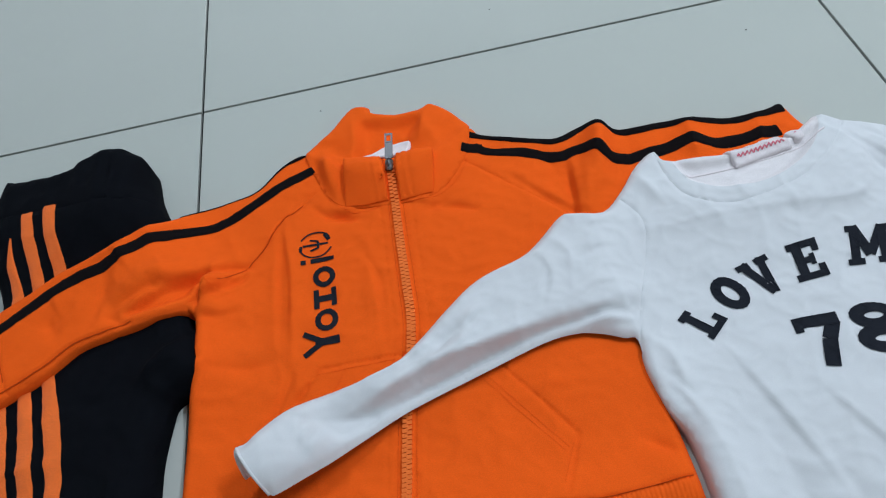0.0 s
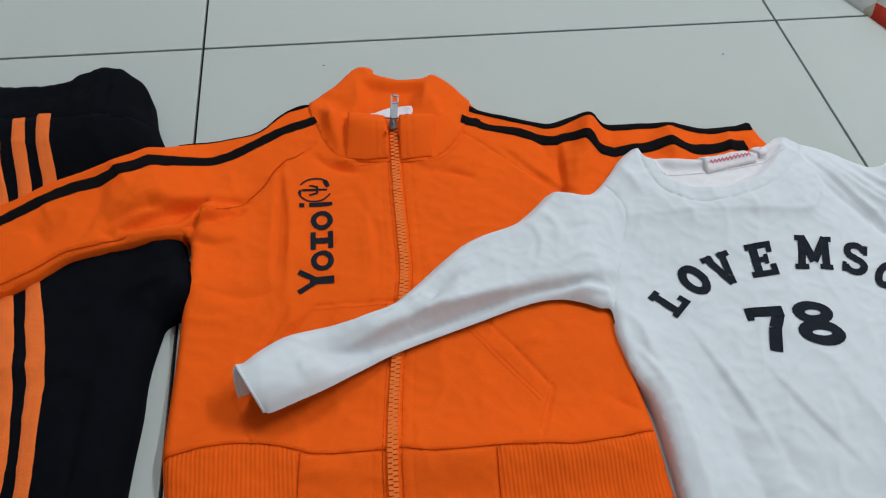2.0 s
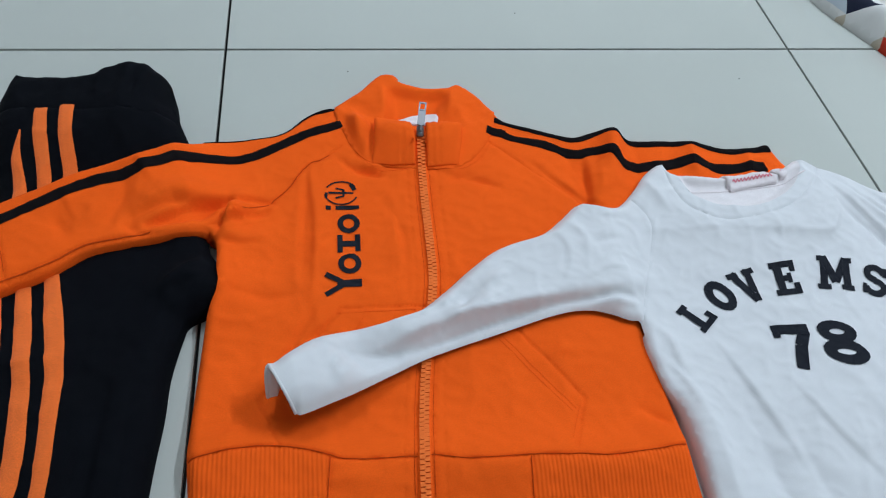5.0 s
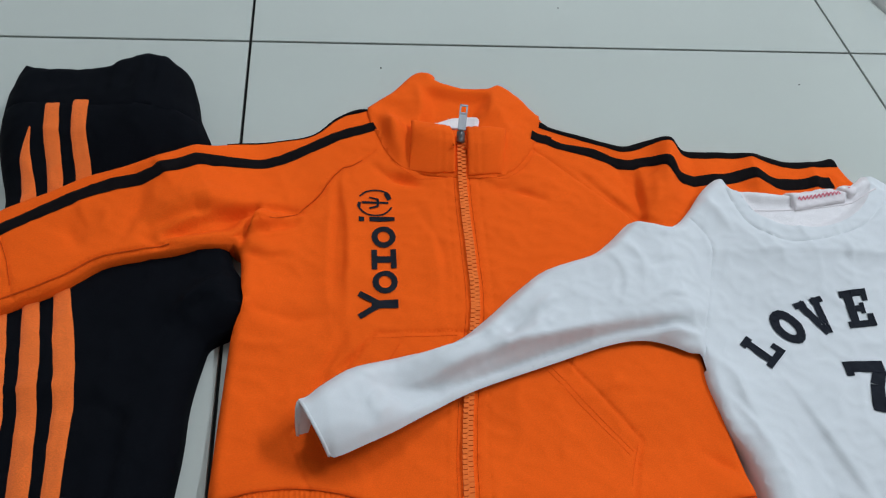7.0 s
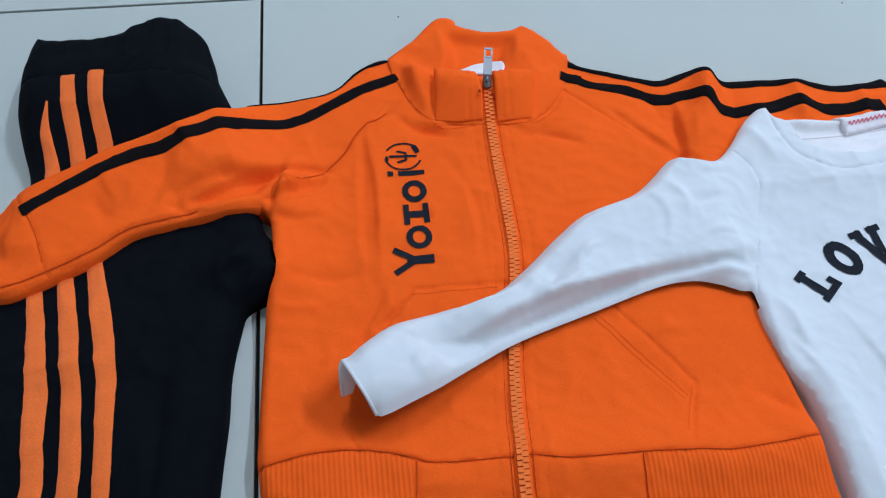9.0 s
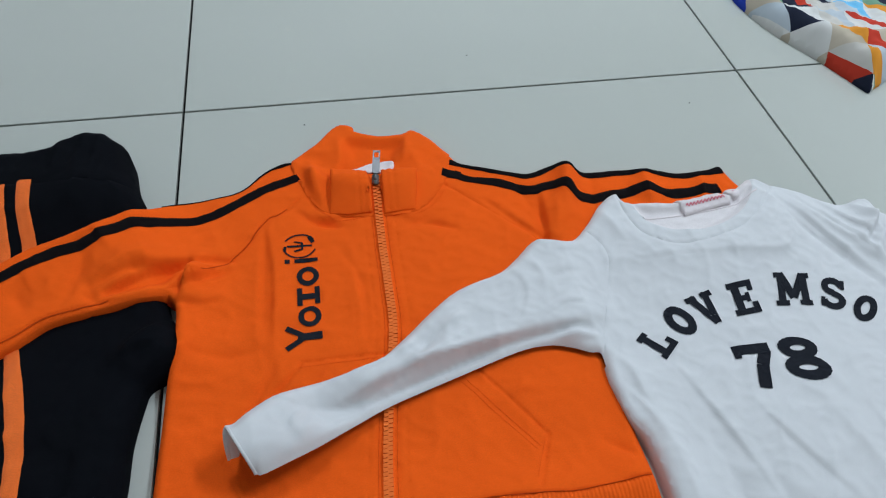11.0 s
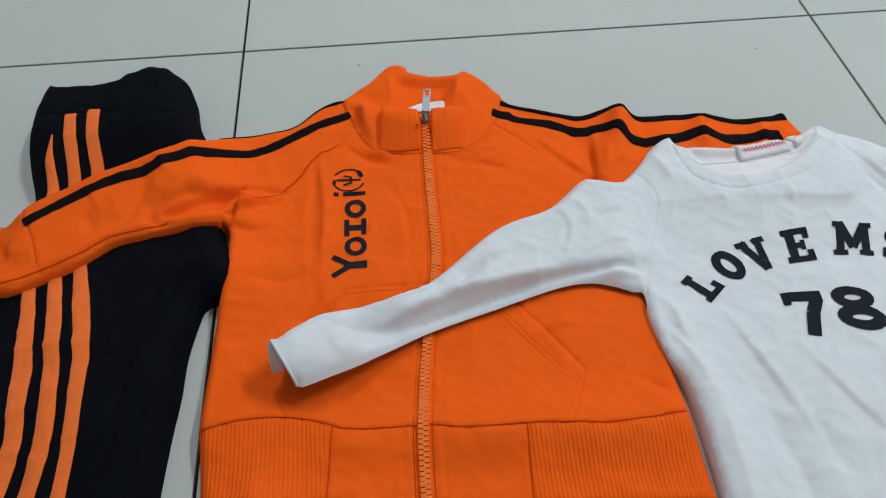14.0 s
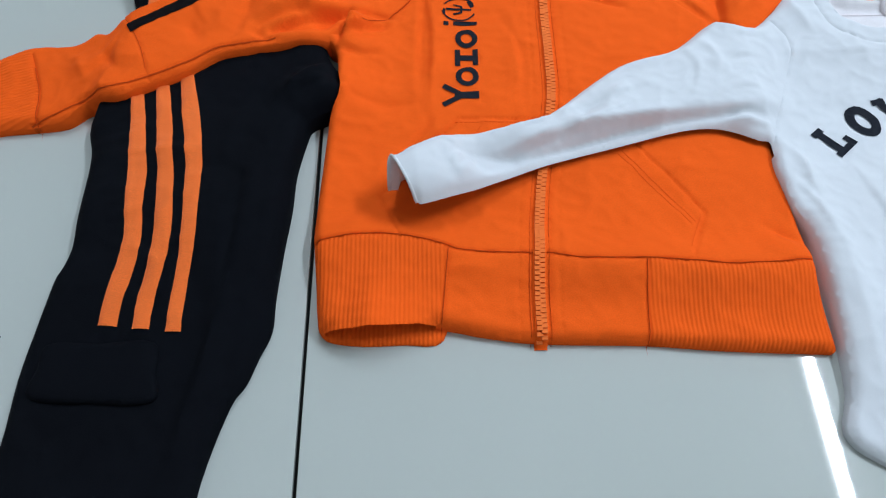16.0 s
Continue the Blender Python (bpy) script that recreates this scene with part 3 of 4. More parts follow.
SLEEVE_R = [(0.4000, -0.2580), (0.4600, -0.2620), (0.5150, -0.2620), (0.5350, -0.2220), (0.5122, -0.1796), (0.5031, -0.1520), (0.4882, -0.1534), (0.4586, -0.1542), (0.4419, -0.1496), (0.4253, -0.1468), (0.4025, -0.1430), (0.3781, -0.1423), (0.3636, -0.1413), (0.3547, -0.1350), (0.3375, -0.1298), (0.3159, -0.1355), (0.3012, -0.1320), (0.2823, -0.1247), (0.2549, -0.1133), (0.2454, -0.1021), (0.2150, -0.1250), (0.1750, -0.1350), (0.1350, -0.1250)]
HEM = bend([(-0.0102, -0.4091), (0.0049, -0.4065), (0.0287, -0.4029), (0.0520, -0.4026), (0.0734, -0.4062), (0.0900, -0.4117), (0.1020, -0.4149), (0.1444, -0.4162), (0.1561, -0.4169), (0.1781, -0.4212), (0.2146, -0.4231), (0.2470, -0.4254), (0.2706, -0.4280), (0.3195, -0.4257), (0.3356, -0.4262)])
RAGLAN_L = bend([(0.107, -0.142), (0.089, -0.158), (0.078, -0.163), (0.060, -0.191), (0.035, -0.213), (0.006, -0.232)])
RAGLAN_R = bend([(0.236, -0.142), (0.258, -0.165), (0.280, -0.190), (0.303, -0.215), (0.325, -0.262)])
CUFF_SEAM = bend([(-0.223, -0.236), (-0.209, -0.270), (-0.204, -0.296), (-0.202, -0.318)])
ELBOW_SEAM = bend([(-0.152, -0.2145), (-0.141, -0.229), (-0.127, -0.257), (-0.1195, -0.281)])
UNDER_SEAM = bend([(-0.2076, -0.3024), (-0.1849, -0.2943), (-0.1670, -0.2861), (-0.1421, -0.2858), (-0.1170, -0.2768), (-0.0943, -0.2656), (-0.0753, -0.2522), (-0.0520, -0.2463), (-0.0330, -0.2420)])
RIB_L = np.array([(0.09, -0.413), (0.084, -0.47)])
RIB_R = np.array([(0.2143, -0.4244), (0.2113, -0.48)])
POCKET_L = even([(0.160, -0.305), (0.100, -0.303), (0.045, -0.369), (0.058, -0.402)])
POCKET_R = even([(0.160, -0.309), (0.212, -0.309), (0.263, -0.385), (0.246, -0.420)])
ZIP = bend([(0.175, -0.128), (0.1735, -0.15), (0.173, -0.1586), (0.1712, -0.2056), (0.1704, -0.2488), (0.1684, -0.2885), (0.1552, -0.3589), (0.1482, -0.4136), (0.1462, -0.4509), (0.146, -0.4756)], 8)


def jacket_stand(x, y):
    """The hem seam puffs up on both sides of the zip, and the far sleeve is gathered in two humps."""
    hem = np.interp(x, HEM[:, 0], HEM[:, 1])
    puff = 0.011 * np.exp(-((y - hem + 0.002) / 0.020) ** 2) * np.interp(x, [0.0, 0.03, 0.10, 0.145, 0.20, 0.32, 0.34], [0.5, 1, 0.9, 0.55, 1, 1, 0])
    hump = 0.013 * np.exp(-((x - 0.349 - 0.28 * (y + 0.145)) / 0.011) ** 2) * np.exp(-(np.maximum(-0.15 - y, 0) / 0.05) ** 2) * (y > -0.24)
    return puff + hump + 0.004 * np.exp(-((x - 0.424) / 0.014) ** 2 - ((y + 0.16) / 0.04) ** 2)


jacket = thing("track_jacket", "orange fleece zip jacket with black sleeve stripes on the floor", "jacket", (0.16, -0.3, 0))
inner = Drape(bend([(0.010, -0.464), (0.030, -0.4705), (0.060, -0.4705), (0.086, -0.468), (0.086, -0.43), (0.03, -0.43), (0.012, -0.44)], 4, True), 0.002, 0.002, wave=0.0001)
inner.build(0.003).piece("hem_back", ORANGE_RIB, jacket, label="inside of the hem seen through its opening")
drape = Drape(bend(SLEEVE_L + BODY + SLEEVE_R, 4, True), 0.011, 0.006, soft=0.015, seed=11, wave=0.0005, crumple=0.0010, stand=jacket_stand,
              ledges=[([(-0.036, -0.236), (-0.016, -0.225), (0.002, -0.214), (0.018, -0.206)], 0.026, 0.014), ([(0.020, -0.206), (0.015, -0.222), (0.009, -0.238)], 0.018, 0.010),
                      ([(0.019, -0.209), (0.030, -0.206), (0.044, -0.206)], 0.009, 0.008), ([(0.016, -0.230), (0.026, -0.222), (0.044, -0.209)], 0.008, 0.007),
                      ([(0.012, -0.241), (0.030, -0.244)], 0.008, 0.003), ([(0.076, -0.164), (0.077, -0.190), (0.080, -0.215), (0.079, -0.255), (0.077, -0.29)], 0.010, 0.005),
                      ([(0.318, -0.160), (0.315, -0.180), (0.312, -0.200), (0.308, -0.228)], 0.012, 0.008), ([(0.268, -0.165), (0.285, -0.190), (0.300, -0.205), (0.320, -0.222)], 0.008, 0.004),
                      ([(0.117, -0.165), (0.131, -0.171), (0.143, -0.169)], 0.008, 0.005), ([(0.176, -0.172), (0.195, -0.177), (0.208, -0.180)], 0.008, 0.004),
                      ([(-0.055, -0.172), (-0.038, -0.200)], 0.010, 0.004), ([(-0.10, -0.205), (-0.085, -0.235)], 0.010, 0.003), ([(-0.170, -0.262), (-0.155, -0.245), (-0.148, -0.235)], 0.008, 0.005),
                      ([(0.062, -0.338), (0.082, -0.322), (0.100, -0.306)], 0.006, 0.003), ([(0.235, -0.36), (0.25, -0.352), (0.268, -0.356)], 0.010, 0.002), ([(0.140, -0.215), (0.143, -0.255), (0.140, -0.30)], 0.010, 0.002)], open_ends=[(0.045, -0.468, 0.033)],
              seams=[(HEM, 0.0010, 0.0012), (RAGLAN_L, 0.0012, 0.0010), (RAGLAN_R, 0.0012, 0.0010), (CUFF_SEAM, 0.0014, 0.0016), (ELBOW_SEAM, 0.001, 0.0008),
                     (RIB_L, 0.001, 0.0010), (RIB_R, 0.001, 0.0012), (UNDER_SEAM, 0.001, 0.0016), (POCKET_L, 0.001, 0.0016), (POCKET_R, 0.001, 0.0016),
                     (ZIP + (0.0060, 0), 0.0008, 0.0006), (ZIP - (0.0060, 0), 0.0008, 0.0006), (ZIP - (0.013, 0), 0.0008, 0.0005), (ZIP + (0.013, 0), 0.0008, 0.0005)],
              folds=[([(-0.036, -0.235), (-0.016, -0.225), (0.002, -0.215), (0.020, -0.206)], 0.0038, -0.014), ([(0.019, -0.205), (0.016, -0.222), (0.010, -0.238)], 0.0032, -0.012),
                     ([(0.012, -0.234), (0.026, -0.225), (0.046, -0.211)], 0.0030, -0.008), ([(0.020, -0.206), (0.034, -0.203), (0.050, -0.203)], 0.0030, -0.008), ([(0.010, -0.243), (0.024, -0.246), (0.040, -0.245)], 0.0030, -0.004),
                     ([(-0.050, -0.236), (-0.040, -0.243), (-0.030, -0.246)], 0.0040, -0.006), ([(0.018, -0.286), (0.050, -0.292), (0.072, -0.288)], 0.004, -0.003), ([(0.079, -0.305), (0.066, -0.330), (0.060, -0.352)], 0.0035, -0.004),
                     ([(0.210, -0.183), (0.222, -0.186), (0.236, -0.193)], 0.0030, -0.005), ([(0.104, -0.158), (0.118, -0.171), (0.136, -0.176)], 0.0032, -0.005), ([(0.300, -0.395), (0.312, -0.405), (0.322, -0.412)], 0.004, -0.004),
                     ([(0.024, -0.196), (0.018, -0.216), (0.012, -0.236)], 0.012, 0.011), ([(-0.022, -0.205), (-0.016, -0.220), (-0.012, -0.234)], 0.010, -0.005), ([(0.421, -0.150), (0.415, -0.20)], 0.007, 0.004),
                     ([(0.478, -0.160), (0.465, -0.20)], 0.006, 0.004), ([(0.30, -0.145), (0.31, -0.19)], 0.007, -0.003), ([(0.372, -0.15), (0.362, -0.20)], 0.007, -0.003),
                     ([(0.014, -0.238), (0.030, -0.231), (0.050, -0.222)], 0.004, -0.003), ([(0.012, -0.229), (0.03, -0.219), (0.048, -0.208)], 0.004, 0.005), ([(0.016, -0.250), (0.045, -0.236)], 0.005, 0.003), ([(0.024, -0.214), (0.045, -0.216)], 0.004, -0.003),
                     ([(-0.046, -0.229), (-0.02, -0.217), (0.015, -0.210)], 0.0045, -0.007), ([(-0.045, -0.218), (-0.02, -0.205), (0.005, -0.198)], 0.008, 0.004), ([(-0.022, -0.226), (0.0, -0.222), (0.014, -0.218)], 0.008, -0.006), ([(-0.065, -0.243), (-0.055, -0.205), (-0.06, -0.185)], 0.006, -0.003), ([(-0.10, -0.225), (-0.088, -0.245)], 0.006, -0.003), ([(-0.02, -0.165), (0.0, -0.185)], 0.005, -0.002), ([(0.03, -0.16), (0.045, -0.20)], 0.006, 0.002),
                     ([(0.077, -0.165), (0.075, -0.207), (0.073, -0.248), (0.073, -0.285)], 0.0025, -0.0022), ([(0.071, -0.17), (0.068, -0.28)], 0.005, 0.0015),
                     ([(-0.165, -0.24), (-0.15, -0.262), (-0.14, -0.27)], 0.006, -0.004), ([(-0.185, -0.245), (-0.17, -0.27)], 0.006, 0.004),
                     ([(0.143, -0.22), (0.140, -0.29)], 0.006, 0.0015), ([(0.30, -0.18), (0.315, -0.24)], 0.005, -0.002), ([(0.235, -0.36), (0.27, -0.34)], 0.008, 0.002),
                     ([(0.285, -0.42), (0.31, -0.38)], 0.006, -0.0015), ([(0.11, -0.43), (0.115, -0.465)], 0.006, -0.001), ([(0.02, -0.30), (0.06, -0.295)], 0.008, 0.0012),
                     ([(0.195, -0.184), (0.215, -0.178)], 0.004, -0.004), ([(0.12, -0.172), (0.145, -0.180)], 0.004, -0.003), ([(0.270, -0.167), (0.297, -0.203), (0.317, -0.221)], 0.003, -0.003), ([(0.315, -0.171), (0.313, -0.198), (0.310, -0.222)], 0.004, -0.005), ([(0.33, -0.175), (0.322, -0.21)], 0.006, 0.004), ([(0.09, -0.315), (0.065, -0.335)], 0.004, -0.003), ([(0.135, -0.20), (0.15, -0.24), (0.148, -0.29)], 0.004, -0.002), ([(0.02, -0.255), (0.07, -0.262)], 0.006, -0.0012), ([(0.042, -0.430), (0.042, -0.505)], 0.022, 0.013)])

for c in (HEM, RAGLAN_L, RAGLAN_R, CUFF_SEAM, ELBOW_SEAM, RIB_L, RIB_R):
    drape.cut(c)
drape.build(0.0022)


def hem_y(x):
    return np.interp(x, HEM[:, 0], HEM[:, 1])


LEFT_ZONE = np.vstack([RAGLAN_L, [(-0.05, -0.36), (-0.3, -0.36), (-0.3, -0.05), (0.107, -0.05)]])
RIGHT_ZONE = np.vstack([RAGLAN_R, [(0.40, -0.31), (0.6, -0.31), (0.6, -0.05), (0.236, -0.05)]])
CUFF_ZONE = np.vstack([CUFF_SEAM, [(-0.202, -0.36), (-0.3, -0.36), (-0.3, -0.2), (-0.223, -0.2)]])


def in_left(x, y):
    return inside(x, y, LEFT_ZONE) & ~inside(x, y, CUFF_ZONE) & (y > -0.36)


def in_right(x, y):
    return inside(x, y, RIGHT_ZONE)


def in_cuff(x, y):
    return inside(x, y, CUFF_ZONE)


def in_hem(x, y):
    return (y < hem_y(x)) & (x > -0.02)


def rib_l(x, y):
    return in_hem(x, y) & (x < np.interp(y, RIB_L[::-1, 1], RIB_L[::-1, 0]))


def rib_r(x, y):
    return in_hem(x, y) & (x > np.interp(y, RIB_R[::-1, 1], RIB_R[::-1, 0]))


drape.vz = drape.vz - np.where(in_hem(drape.v[:, 0], drape.v[:, 1]), 0.0006, 0)
drape.piece("left_sleeve", ORANGE, jacket, in_left)
drape.piece("right_sleeve", ORANGE, jacket, in_right)
drape.piece("cuff", ORANGE_CUFF, jacket, in_cuff, "ribbed knit cuff")
drape.piece("hem_rib", ORANGE_RIB, jacket, rib_l, "ribbed knit hem panel, open at its edge")
drape.piece("hem_rib", ORANGE_RIB, jacket, rib_r, "ribbed knit hem panel")
drape.piece("hem_panel", ORANGE, jacket, lambda x, y: in_hem(x, y) & ~rib_l(x, y) & ~rib_r(x, y))
drape.piece("front", ORANGE, jacket, lambda x, y: ~in_hem(x, y) & ~in_left(x, y) & ~in_right(x, y) & ~in_cuff(x, y))

for line, width in (([(-0.1420, -0.2319), (-0.1099, -0.2124), (-0.0808, -0.1979), (-0.0547, -0.1894), (-0.0333, -0.1806), (-0.0057, -0.1660), (0.0247, -0.1582), (0.0469, -0.1463), (0.0740, -0.1299), (0.1070, -0.1158)], 0.0066),
                    ([(-0.0055, -0.1449), (0.0294, -0.1324), (0.0573, -0.1249), (0.0786, -0.1043), (0.1036, -0.0955)], [0.002, 0.003, 0.004, 0.005]),
                    ([(0.2439, -0.1135), (0.2549, -0.1178), (0.2813, -0.1296), (0.3011, -0.1366), (0.3159, -0.1405), (0.3374, -0.1349), (0.3544, -0.1403), (0.3637, -0.1460), (0.3782, -0.1478), (0.4025, -0.1480), (0.4258, -0.1519), (0.4420, -0.1551), (0.4586, -0.1594), (0.4793, -0.1587), (0.5007, -0.1575)], [0.005, 0.007, 0.0075, 0.008, 0.0085]),
                    ([(0.2465, -0.1285), (0.2578, -0.1388), (0.2847, -0.1468), (0.3114, -0.1593), (0.3275, -0.1581), (0.3422, -0.1649), (0.3542, -0.1750), (0.3902, -0.1757), (0.4159, -0.1736), (0.4396, -0.1822), (0.4877, -0.1810)], [0.006, 0.0075, 0.008, 0.0085])):
    ribbon("sleeve_stripe", bend(line), np.array(width) * 1.4 + np.zeros(2) if np.ndim(width) == 0 else np.array(width) * 1.4, BLACK, jacket, label="black tape stripe")
for line in (even([(0.098, -0.307), (0.156, -0.308)]), even([(0.211, -0.336), (0.253, -0.396)]), even([(0.214, -0.334), (0.256, -0.394)]), even([(0.259, -0.388), (0.2445, -0.416)]), even([(0.116, -0.311), (0.105, -0.327)]), RAGLAN_L[8:-9] - (0.002, 0.002)):
    stitches("stitching", line, THREAD, jacket)

# thin dark strips paint the groove shade along each seam
for line, width in ((HEM, 0.0006), (RAGLAN_L[3:-4], 0.0003), (CUFF_SEAM[1:-2], 0.0005), (ELBOW_SEAM[2:-2], 0.0003), (RIB_L, 0.0005), (RIB_R, 0.0006), (UNDER_SEAM, 0.0008)):
    line = line[(line[:, 0] > -0.22) & (line[:, 0] < 0.323) & ((line[:, 0] > 0.004) | (line[:, 1] > -0.35))]
    ribbon("seam", line, width, SEAM_SHADE, jacket, lift=0.0002, across=2)
# the same painted shade line down both sides of the zip
for off, width in ((0.0062, 0.0003), (-0.0062, 0.00025)):
    ribbon("seam", ZIP[8:] + (off, 0), width, SEAM_SHADE, jacket, lift=0.0002, across=2)

COLLAR = [(0.1019, -0.0946), (0.1249, -0.0706), (0.1451, -0.0481), (0.1615, -0.0503), (0.1636, -0.0577), (0.1842, -0.0669), (0.2062, -0.0671), (0.2174, -0.0623), (0.2306, -0.0731), (0.2413, -0.0892), (0.2470, -0.1048), (0.2361, -0.1394), (0.2080, -0.1700), (0.1750, -0.1730), (0.1350, -0.1660), (0.1190, -0.1520), (0.1090, -0.1280)]
MOUTH = [(0.152, -0.070), (0.149, -0.095), (0.145, -0.117), (0.168, -0.122), (0.190, -0.122), (0.199, -0.100), (0.206, -0.078), (0.18, -0.075)]
COLLAR_BASE = bend([(0.106, -0.115), (0.109, -0.128), (0.119, -0.152), (0.135, -0.166), (0.175, -0.173), (0.208, -0.170), (0.236, -0.140), (0.244, -0.122)])
collar = Drape(bend(COLLAR, 4, True), 0.012, 0.006, soft=0.005, seed=21, wave=0.0004, taper=(COLLAR_BASE, 0.035), least=0.0008, crumple=0.0006, dents=[(bend(MOUTH, 4, True), 0.007, 0.008)],
               ledges=[([(0.128, -0.166), (0.132, -0.140), (0.135, -0.112)], 0.010, 0.007), ([(0.207, -0.074), (0.203, -0.092), (0.197, -0.114)], 0.016, 0.006), ([(0.146, -0.118), (0.150, -0.096), (0.149, -0.070)], 0.014, 0.004)],
               folds=[([(0.119, -0.100), (0.121, -0.14)], 0.007, 0.008), ([(0.130, -0.116), (0.128, -0.160)], 0.0030, -0.004), ([(0.108, -0.10), (0.113, -0.135)], 0.004, -0.003),
                      ([(0.207, -0.085), (0.214, -0.11), (0.22, -0.14)], 0.005, 0.002), ([(0.145, -0.066), (0.147, -0.10)], 0.004, 0.002)])
collar.build(0.0028).piece("collar", ORANGE, jacket, label="stand-up collar, open at the neck")
TAG = bend([(0.150, -0.117), (0.163, -0.108), (0.176, -0.103), (0.193, -0.106), (0.190, -0.121), (0.170, -0.122)], 4, True)
tag = Drape(TAG, 0.0012, 0.001, soft=0.002, wave=0.0002)
tag.build(0.002).piece("neck_label", LABEL, jacket, label="white satin label with faint red print")
for line, seed in (([(0.136, -0.120), (0.152, -0.1235), (0.167, -0.127), (0.1685, -0.148), (0.1672, -0.1685), (0.148, -0.168), (0.1315, -0.165), (0.1340, -0.142)], 31),
                   ([(0.180, -0.127), (0.196, -0.129), (0.2115, -0.132), (0.2085, -0.152), (0.2045, -0.1695), (0.190, -0.1715), (0.1775, -0.1715), (0.178, -0.15)], 32)):
    fl = Drape(even(line + line[:1], 0.002)[:-1], 0.008, 0.0022, soft=0.003, seed=seed, wave=0.0003, rise=0.7, least=0.0006, taper=(COLLAR_BASE + (0, -0.002), 0.026),
               seams=[(np.array([(x, -0.118), (x - 0.002, -0.169)]) + np.zeros(2), 0.0007, 0.0012) for x in (0.159, 0.1645, 0.184, 0.190)])
    fl.build(0.0022).piece("collar_front", ORANGE, jacket, label="folded front half of the collar")
ribbon("collar_stripe", np.array([(0.236, -0.1275), (0.244, -0.130), (0.252, -0.133)]), 0.010, BLACK, jacket, label="black tape stripe end")
stitches("stitching", bend([(0.112, -0.137), (0.121, -0.157), (0.138, -0.1715), (0.165, -0.1720)]), THREAD, jacket)
stitches("stitching", bend([(0.238, -0.140), (0.228, -0.158), (0.208, -0.1725), (0.182, -0.1735)]), THREAD, jacket)


# zip
ribbon("zip_tape", ZIP[6:], 0.0085, ORANGE, jacket, lift=0.0007)
s = np.concatenate([[0], np.cumsum(np.hypot(*np.diff(ZIP, axis=0).T))])
bm = bmesh.new()
for k, q in enumerate(np.arange(0.010, s[-1] - 0.003, 0.0016)):
    p = [np.interp(q, s, ZIP[:, 0]), np.interp(q, s, ZIP[:, 1])]
    side = 1 if k % 2 else -1
    box(bm, (0.0036, 0.0026, 0.0014), (p[0] + side * 0.0014, p[1], float(height(TOP, *p)) + 0.0016))
part("zip_teeth", bm, PLASTIC, jacket, "interlocking moulded plastic teeth", smooth=False)


def zip_puller():
    bm = bmesh.new()
    z = float(height(TOP, 0.172, -0.138)) + 0.003
    turn = Matrix.Rotation(radians(-8), 4, "Z")
    box(bm, (0.0062, 0.011, 0.004), (0.1735, -0.141, z), turn)
    box(bm, (0.0030, 0.008, 0.0025), (0.1738, -0.140, z + 0.003), turn)
    bmesh.ops.bevel(bm, geom=bm.edges[:], offset=0.0008, segments=2, affect="EDGES")
    slider = part("zip_slider", bm, STEEL, jacket, "nickel zip slider")
    bm = bmesh.new()
    tilt = Matrix.Rotation(radians(-10), 4, "Z") @ Matrix.Rotation(radians(18), 4, "X")
    for dx in (-0.0026, 0.0026):
        box(bm, (0.0013, 0.022, 0.0014), Vector((0.1762, -0.126, z + 0.0065)) + tilt @ Vector((dx, 0, 0)), tilt)
    for dy in (-0.0105, 0.0035, 0.0105):
        box(bm, (0.0065, 0.0014, 0.0014), Vector((0.1762, -0.126, z + 0.0065)) + tilt @ Vector((0, dy, 0)), tilt)
    box(bm, (0.0052, 0.013, 0.0008), Vector((0.1762, -0.126, z + 0.0065)) + tilt @ Vector((0, -0.004, 0)), tilt)
    part("puller", bm, STEEL, slider, smooth=False)


zip_puller()
for x, a in ((0.166, 60), (0.178, 130)):
    bm = bmesh.new()
    for k in range(3):
        box(bm, (0.005, 0.0008, 0.0008), (x, -0.152 + 0.001 * k, float(height(TOP, x, -0.152)) + 0.001), Matrix.Rotation(radians(a + 30 * k), 4, "Z"))
    part("loose_thread", bm, THREAD, jacket, smooth=False)


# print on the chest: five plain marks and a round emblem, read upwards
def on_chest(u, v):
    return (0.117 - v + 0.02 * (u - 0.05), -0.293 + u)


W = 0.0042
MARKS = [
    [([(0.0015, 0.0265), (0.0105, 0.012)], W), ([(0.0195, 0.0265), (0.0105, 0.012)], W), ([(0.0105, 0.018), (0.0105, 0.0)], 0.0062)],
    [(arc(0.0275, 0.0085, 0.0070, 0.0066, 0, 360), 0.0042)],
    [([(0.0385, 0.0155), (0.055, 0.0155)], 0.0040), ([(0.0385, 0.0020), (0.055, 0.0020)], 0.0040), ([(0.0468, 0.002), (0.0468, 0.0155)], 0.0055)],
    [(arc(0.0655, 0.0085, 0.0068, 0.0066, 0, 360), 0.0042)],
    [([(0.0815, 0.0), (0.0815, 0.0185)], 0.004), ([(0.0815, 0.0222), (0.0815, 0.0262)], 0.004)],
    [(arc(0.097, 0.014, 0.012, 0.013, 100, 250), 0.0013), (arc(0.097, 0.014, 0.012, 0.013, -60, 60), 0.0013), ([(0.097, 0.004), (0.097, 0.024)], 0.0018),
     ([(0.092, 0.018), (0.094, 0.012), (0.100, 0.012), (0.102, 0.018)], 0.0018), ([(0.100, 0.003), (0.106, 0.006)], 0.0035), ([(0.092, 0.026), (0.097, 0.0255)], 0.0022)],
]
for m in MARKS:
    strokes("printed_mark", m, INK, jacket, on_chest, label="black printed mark")

